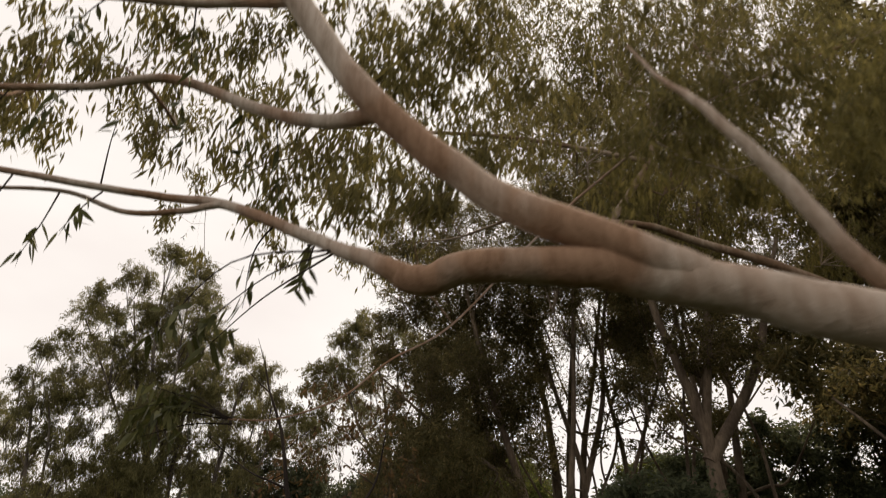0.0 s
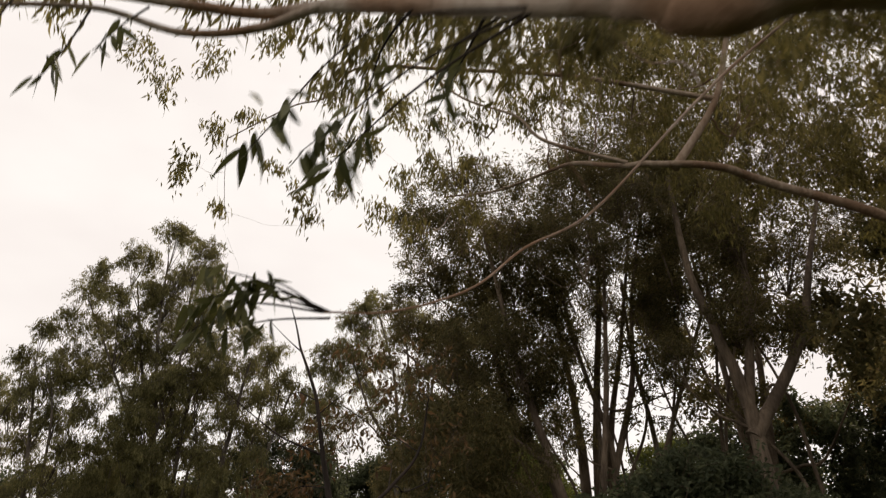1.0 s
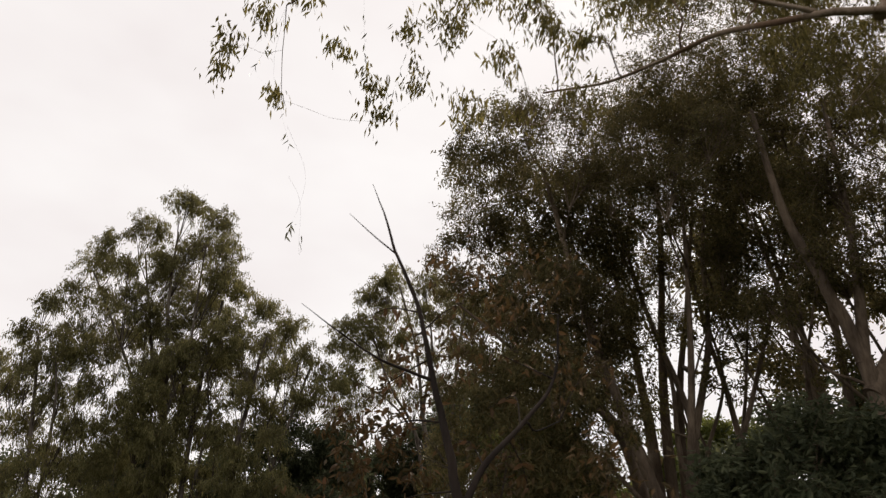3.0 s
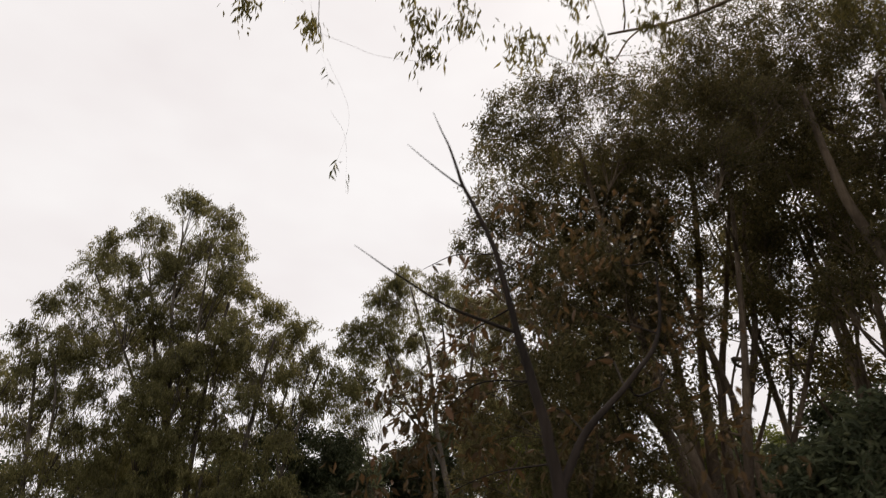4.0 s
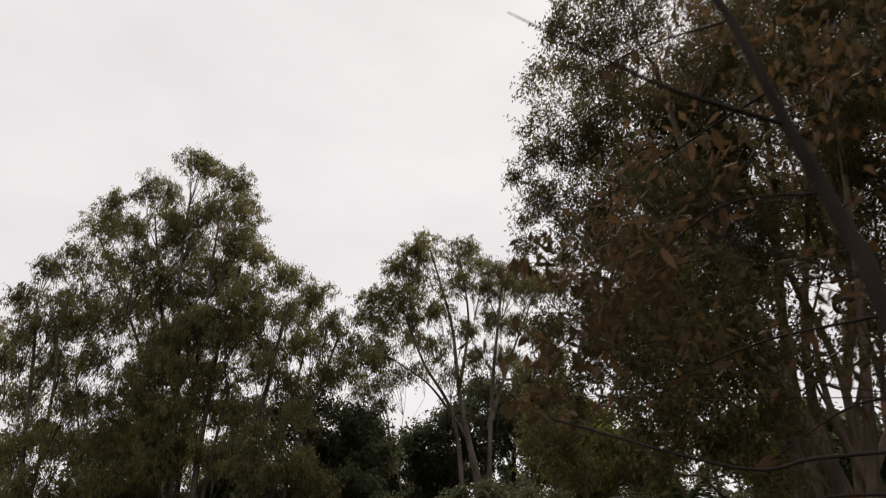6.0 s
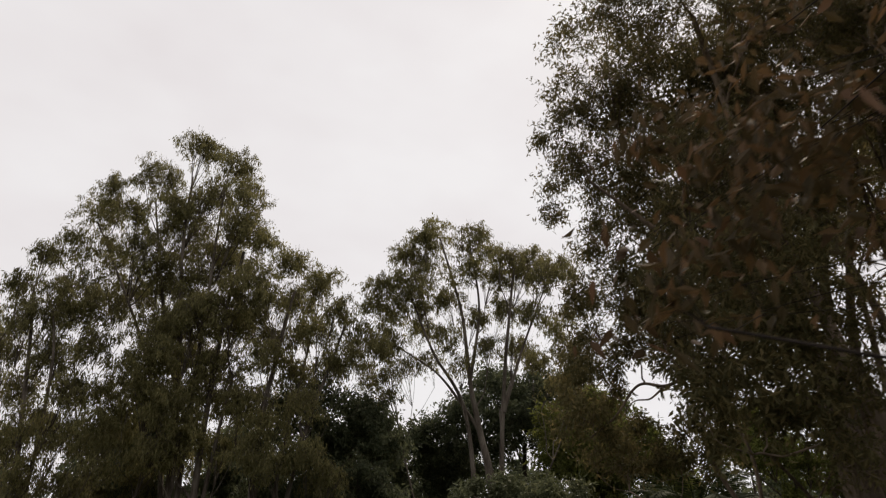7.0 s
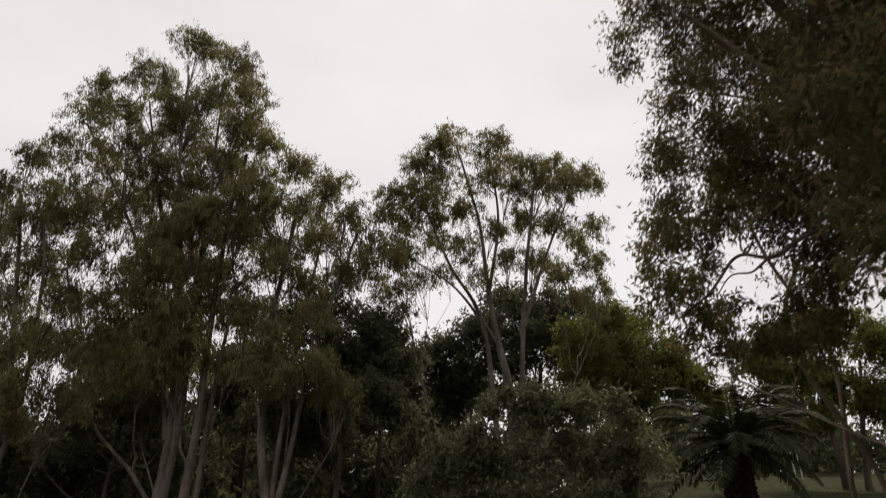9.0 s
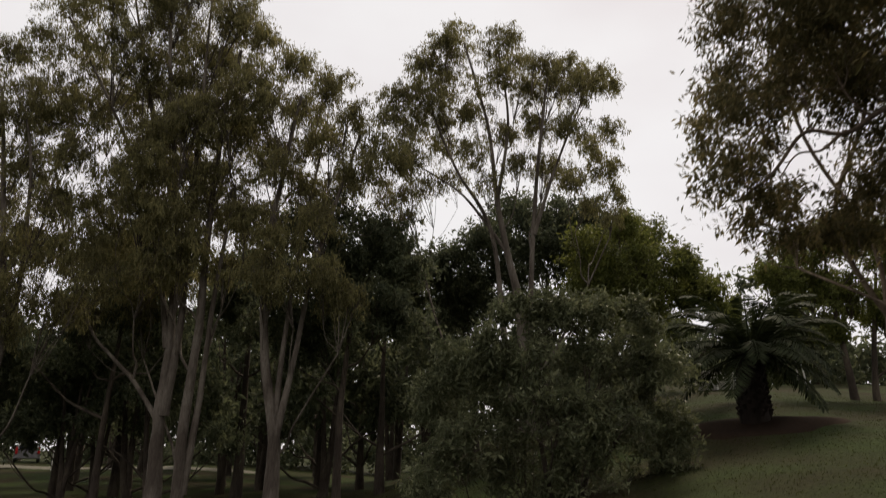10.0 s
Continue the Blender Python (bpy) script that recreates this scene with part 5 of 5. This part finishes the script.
# ---- the date palm on its mulched bed ----
def palm(x, y):
    rng = np.random.default_rng(61)
    z0 = h(x, y)
    root = tagged(new("date_palm"), "stout date palm with arching dark fronds on a mulched bed", "palm")
    root.location = (x, y, z0)
    trunk = Buf()
    pts = glide([(0, 0, -0.2), (-0.03, 0, 0.5), (0.0, 0, 1.2), (0.05, 0, 1.95)], 6)
    tube(trunk, pts, 0.4, 0.3, 16, rng, 0.03)
    part("trunk", trunk, DARK_BARK, root, smooth=True)
    stub = Buf()
    for i in range(110):
        a, t = i * 2.4, i / 110
        p = np.array((0.38 * math.cos(a), 0.38 * math.sin(a), 0.15 + 1.8 * t)) * np.array((1 - 0.28 * t, 1 - 0.28 * t, 1))
        tube(stub, [p * np.array((0.85, 0.85, 1)), p * np.array((1.2, 1.2, 1)) + np.array((0, 0, 0.13))], 0.075, 0.045, 5)
    tagged(part("frond_stub", stub, DARK_BARK, root), kind="stuff")
    for i in range(46):
        a = i * 2.39996 + rng.normal(0, 0.1)
        up = 1.4 - 1.75 * (i / 45) + rng.normal(0, 0.08)
        length = rng.uniform(2.2, 2.7)
        d = np.array((math.cos(a), math.sin(a), 0))
        side = np.array((-math.sin(a), math.cos(a), 0))
        spine, at, pitch = [np.array((0.05, 0, 1.85)) + d * 0.15], None, up
        for k in range(12):
            spine.append(spine[-1] + (d * math.cos(pitch) + np.array((0, 0, math.sin(pitch)))) * length / 12)
            pitch -= (0.05 + 0.017 * k) * (1.0 if up > 0.1 else 0.55)
        spine = np.array(spine)
        b = Buf()
        tube(b, spine, 0.028, 0.006, 4)
        base, tip = [], []
        for k in range(44):
            t = 0.8 + 11.1 * k / 44
            j = min(int(t), 11)
            p = spine[j] + (spine[j + 1] - spine[j]) * (t - j)
            way = spine[j + 1] - spine[j]
            way /= np.linalg.norm(way)
            n = np.cross(side, way)
            reach = 0.46 * math.sin(math.pi * (0.15 + 0.8 * k / 44)) + 0.08
            for s in (-1, 1):
                q = p + (side * s * 0.8 + way * 0.6 - np.array((0, 0, 0.22)) + n * 0.15 + rng.normal(0, 0.06, 3)) * reach
                w = way * 0.026
                v = np.array((p - w, (p + q) / 2 - w * 1.2 + n * 0.01, q, (p + q) / 2 + w * 1.2 + n * 0.01))
                b.add(v, np.array([[0, 1, 2, 3]]))
        part("frond", b, FROND, root)
    return root


palm(4.0, 29.0)


def bed_material():
    return plain_material("bark_mulch", (0.014, 0.009, 0.006), (0.034, 0.021, 0.014), 18.0, 1.0, 0.0, 0.04)


bed = Buf()
ring_n, rings = 40, 6
bv = [(4.0, 28.7, h(4.0, 28.7) + 0.05)]
for r in range(1, rings + 1):
    for k in range(ring_n):
        a = 2 * math.pi * k / ring_n
        q = r / rings * (1 + 0.08 * math.sin(3 * a + 1) + 0.05 * math.sin(7 * a))
        x, y = 4.0 + 2.3 * q * math.cos(a), 28.7 + 2.0 * q * math.sin(a)
        bv.append((x, y, h(x, y) + 0.05 * (1 - (r / rings) ** 4) + (0.004 if r < rings else -0.03)))
bf4 = [(1 + (r - 1) * ring_n + k, 1 + (r - 1) * ring_n + (k + 1) % ring_n, 1 + r * ring_n + (k + 1) % ring_n, 1 + r * ring_n + k) for r in range(1, rings) for k in range(ring_n)]
bed.add(np.array(bv), np.array(bf4)[:, ::-1])
bed.f[3].append(np.array([(0, 1 + k, 1 + (k + 1) % ring_n) for k in range(ring_n)]))
tagged(part("garden_bed", bed, bed_material(), None, smooth=True), "dark bark-mulch bed round the palm", "garden bed", kind="structure")


road = Buf()
rv, rf = [], []
for k in range(61):
    x = -75 + 1.0 * k
    for q in range(4):
        y = 56.3 + 0.9 * q + 0.02 * (x + 20)
        rv.append((x, y, h(x, y) + (0.03 if 0 < q < 3 else -0.04)))
for k in range(60):
    rf += [(4 * k + q, 4 * k + 4 + q, 4 * k + 5 + q, 4 * k + 1 + q) for q in range(3)]
road.add(np.array(rv), np.array(rf))
tagged(part("road", road, plain_material("pale_gravel", (0.08, 0.073, 0.053), (0.115, 0.106, 0.08), 6.0, 0.95), None, smooth=True), "narrow pale gravel track at the foot of the woods", "road", kind="structure")


# ---- grass on the lawn in view ----
def grass():
    rng = np.random.default_rng(71)
    n = 60000
    d = 7 + 26 * rng.uniform(0, 1, n) ** 1.3
    a = rng.uniform(-0.7, 0.75, n)
    x, y = -4.4 + d * np.sin(a), 10 + d * np.cos(a)
    keep = np.hypot((x - 4.0) / 2.3, (y - 28.7) / 2.0) > 1.02
    x, y = x[keep], y[keep]
    at = np.stack((x, y, height(x, y) - 0.01), axis=-1)
    b = Buf()
    leaves(b, rng, at, 0.055, 0.014, droop=-1.3, spread=0.8)
    m = leaf_material("grass_blades", (0.035, 0.038, 0.012), (0.048, 0.059, 0.015), (0.065, 0.07, 0.022), 0.9, 0.45)
    tagged(part("grass", b, m, None), "short patchy lawn grass", "grass", kind="stuff")


grass()


# ---- far things on the park's edge ----
def box(b, lo, hi, bevel=0.0, top=1.0):
    """A box with its upper face drawn in by top."""
    (x0, y0, z0), (x1, y1, z1) = lo, hi
    cx, cy = (x0 + x1) / 2, (y0 + y1) / 2
    e = bevel
    low = [(x0 + e, y0 + e, z0), (x1 - e, y0 + e, z0), (x1 - e, y1 - e, z0), (x0 + e, y1 - e, z0)]
    mid = [(x0, y0, z0 + e), (x1, y0, z0 + e), (x1, y1, z0 + e), (x0, y1, z0 + e)]
    up = [(cx + (x - cx) * top, cy + (y - cy) * top, z1 - e) for x, y, _ in mid]
    cap = [(cx + (x - cx) * (top - 1.5 * e), cy + (y - cy) * (top - 1.5 * e), z1) for x, y, _ in mid]
    f = [(3, 2, 1, 0), (12, 13, 14, 15)]
    for o in (0, 4, 8):
        f += [(o + k, o + (k + 1) % 4, o + 4 + (k + 1) % 4, o + 4 + k) for k in range(4)]
    b.add(np.array(low + mid + up + cap), np.array(f))


PAINT = plain_material("white_car_paint", (0.13, 0.122, 0.122), (0.17, 0.16, 0.16), 3.0, 0.35)
GLASS_DARK = plain_material("dark_car_glass", (0.015, 0.017, 0.02), (0.025, 0.027, 0.03), 3.0, 0.08)
TYRE = plain_material("tyre_rubber", (0.02, 0.02, 0.02), (0.035, 0.035, 0.035), 20.0, 0.9)
RIM = plain_material("grey_rim", (0.35, 0.35, 0.36), (0.45, 0.45, 0.46), 20.0, 0.35, 0.8)
LAMP_RED = plain_material("red_tail_light", (0.35, 0.02, 0.02), (0.5, 0.03, 0.03), 20.0, 0.2)
POST = plain_material("weathered_white_post", (0.42, 0.40, 0.37), (0.6, 0.58, 0.54), 9.0, 0.7)


def station_car(x, y, turn):
    root = tagged(new("parked_car"), "white estate car with red tail lights, parked by the woods", "car")
    root.matrix_basis = pose(x, y, h(x, y), 0, 0, turn)
    b = Buf()
    box(b, (-0.9, -2.2, 0.3), (0.9, 2.2, 1.0), 0.08, 0.97)
    box(b, (-0.82, -2.1, 0.98), (0.82, 1.1, 1.5), 0.08, 0.82)
    part("body", b, PAINT, root)
    for lo, hi in (((-0.62, -2.12, 1.06), (0.62, -1.95, 1.38)), ((-0.84, -1.7, 1.1), (-0.7, 0.6, 1.38)), ((0.7, -1.7, 1.1), (0.84, 0.6, 1.38)), ((-0.62, 0.9, 1.08), (0.62, 1.08, 1.38))):
        b = Buf()
        box(b, lo, hi, 0.02, 0.96)
        part("window", b, GLASS_DARK, root)
    for sx in (-1, 1):
        b = Buf()
        box(b, (sx * 0.78 - 0.09, -2.25, 0.7), (sx * 0.78 + 0.09, -2.12, 1.2), 0.02, 0.95)
        part("tail_light", b, LAMP_RED, root, "red tail light")
        for sy in (-1.35, 1.35):
            b = Buf()
            tube(b, [(sx * 0.72, sy, 0.33), (sx * 0.93, sy, 0.33)], 0.33, 0.33, 18)
            wheel = part("wheel", b, TYRE, root)
            b = Buf()
            tube(b, [(sx * 0.9, sy, 0.33), (sx * 0.945, sy, 0.33)], 0.2, 0.19, 14)
            part("rim", b, RIM, wheel)
    return root


station_car(-38.0, 70.5, 29)


def post(x, y, tall, r, lean=0.0):
    root = tagged(new("marker_post"), "thin pale marker post at the lawn's edge", "post", "marker posts")
    root.location = (x, y, h(x, y))
    b = Buf()
    tube(b, [(0, 0, -0.2), (lean * 0.5, 0, tall * 0.5), (lean, 0, tall)], r, r * 0.9, 8)
    part("shaft", b, POST, root)
    b = Buf()
    tube(b, [(lean, 0, tall - 0.01), (lean, 0, tall + 0.03), (lean, 0, tall + 0.05)], r * 1.15, r * 0.4, 8)
    part("cap", b, POST, root)


for x, y, tall, lean in [(-27.9, 55.2, 1.05, 0.0), (-26.2, 55.2, 1.05, 0.06), (11.9, 42.0, 1.3, -0.1), (12.2, 42.0, 1.3, -0.12)]:
    post(x, y, tall, 0.035, lean)


def picnic_table(x, y, turn):
    root = tagged(new("picnic_table"), "pale timber picnic table among the trees", "table")
    root.matrix_basis = pose(x, y, h(x, y), 0, 0, turn)
    for name, y0, z0 in (("tabletop", -0.36, 0.72), ("bench", -0.85, 0.42), ("bench", 0.6, 0.42)):
        b = Buf()
        box(b, (-0.95, y0, z0), (0.95, y0 + (0.72 if name == "tabletop" else 0.26), z0 + 0.05), 0.008)
        part(name, b, POST, root)
    for sx in (-0.7, 0.7):
        b = Buf()
        box(b, (sx - 0.05, -0.75, -0.1), (sx + 0.05, 0.78, 0.38), 0.005)
        box(b, (sx - 0.05, -0.25, 0.36), (sx + 0.05, 0.25, 0.73), 0.005)
        part("leg_frame", b, POST, root)


picnic_table(8.6, 43.0, 20)
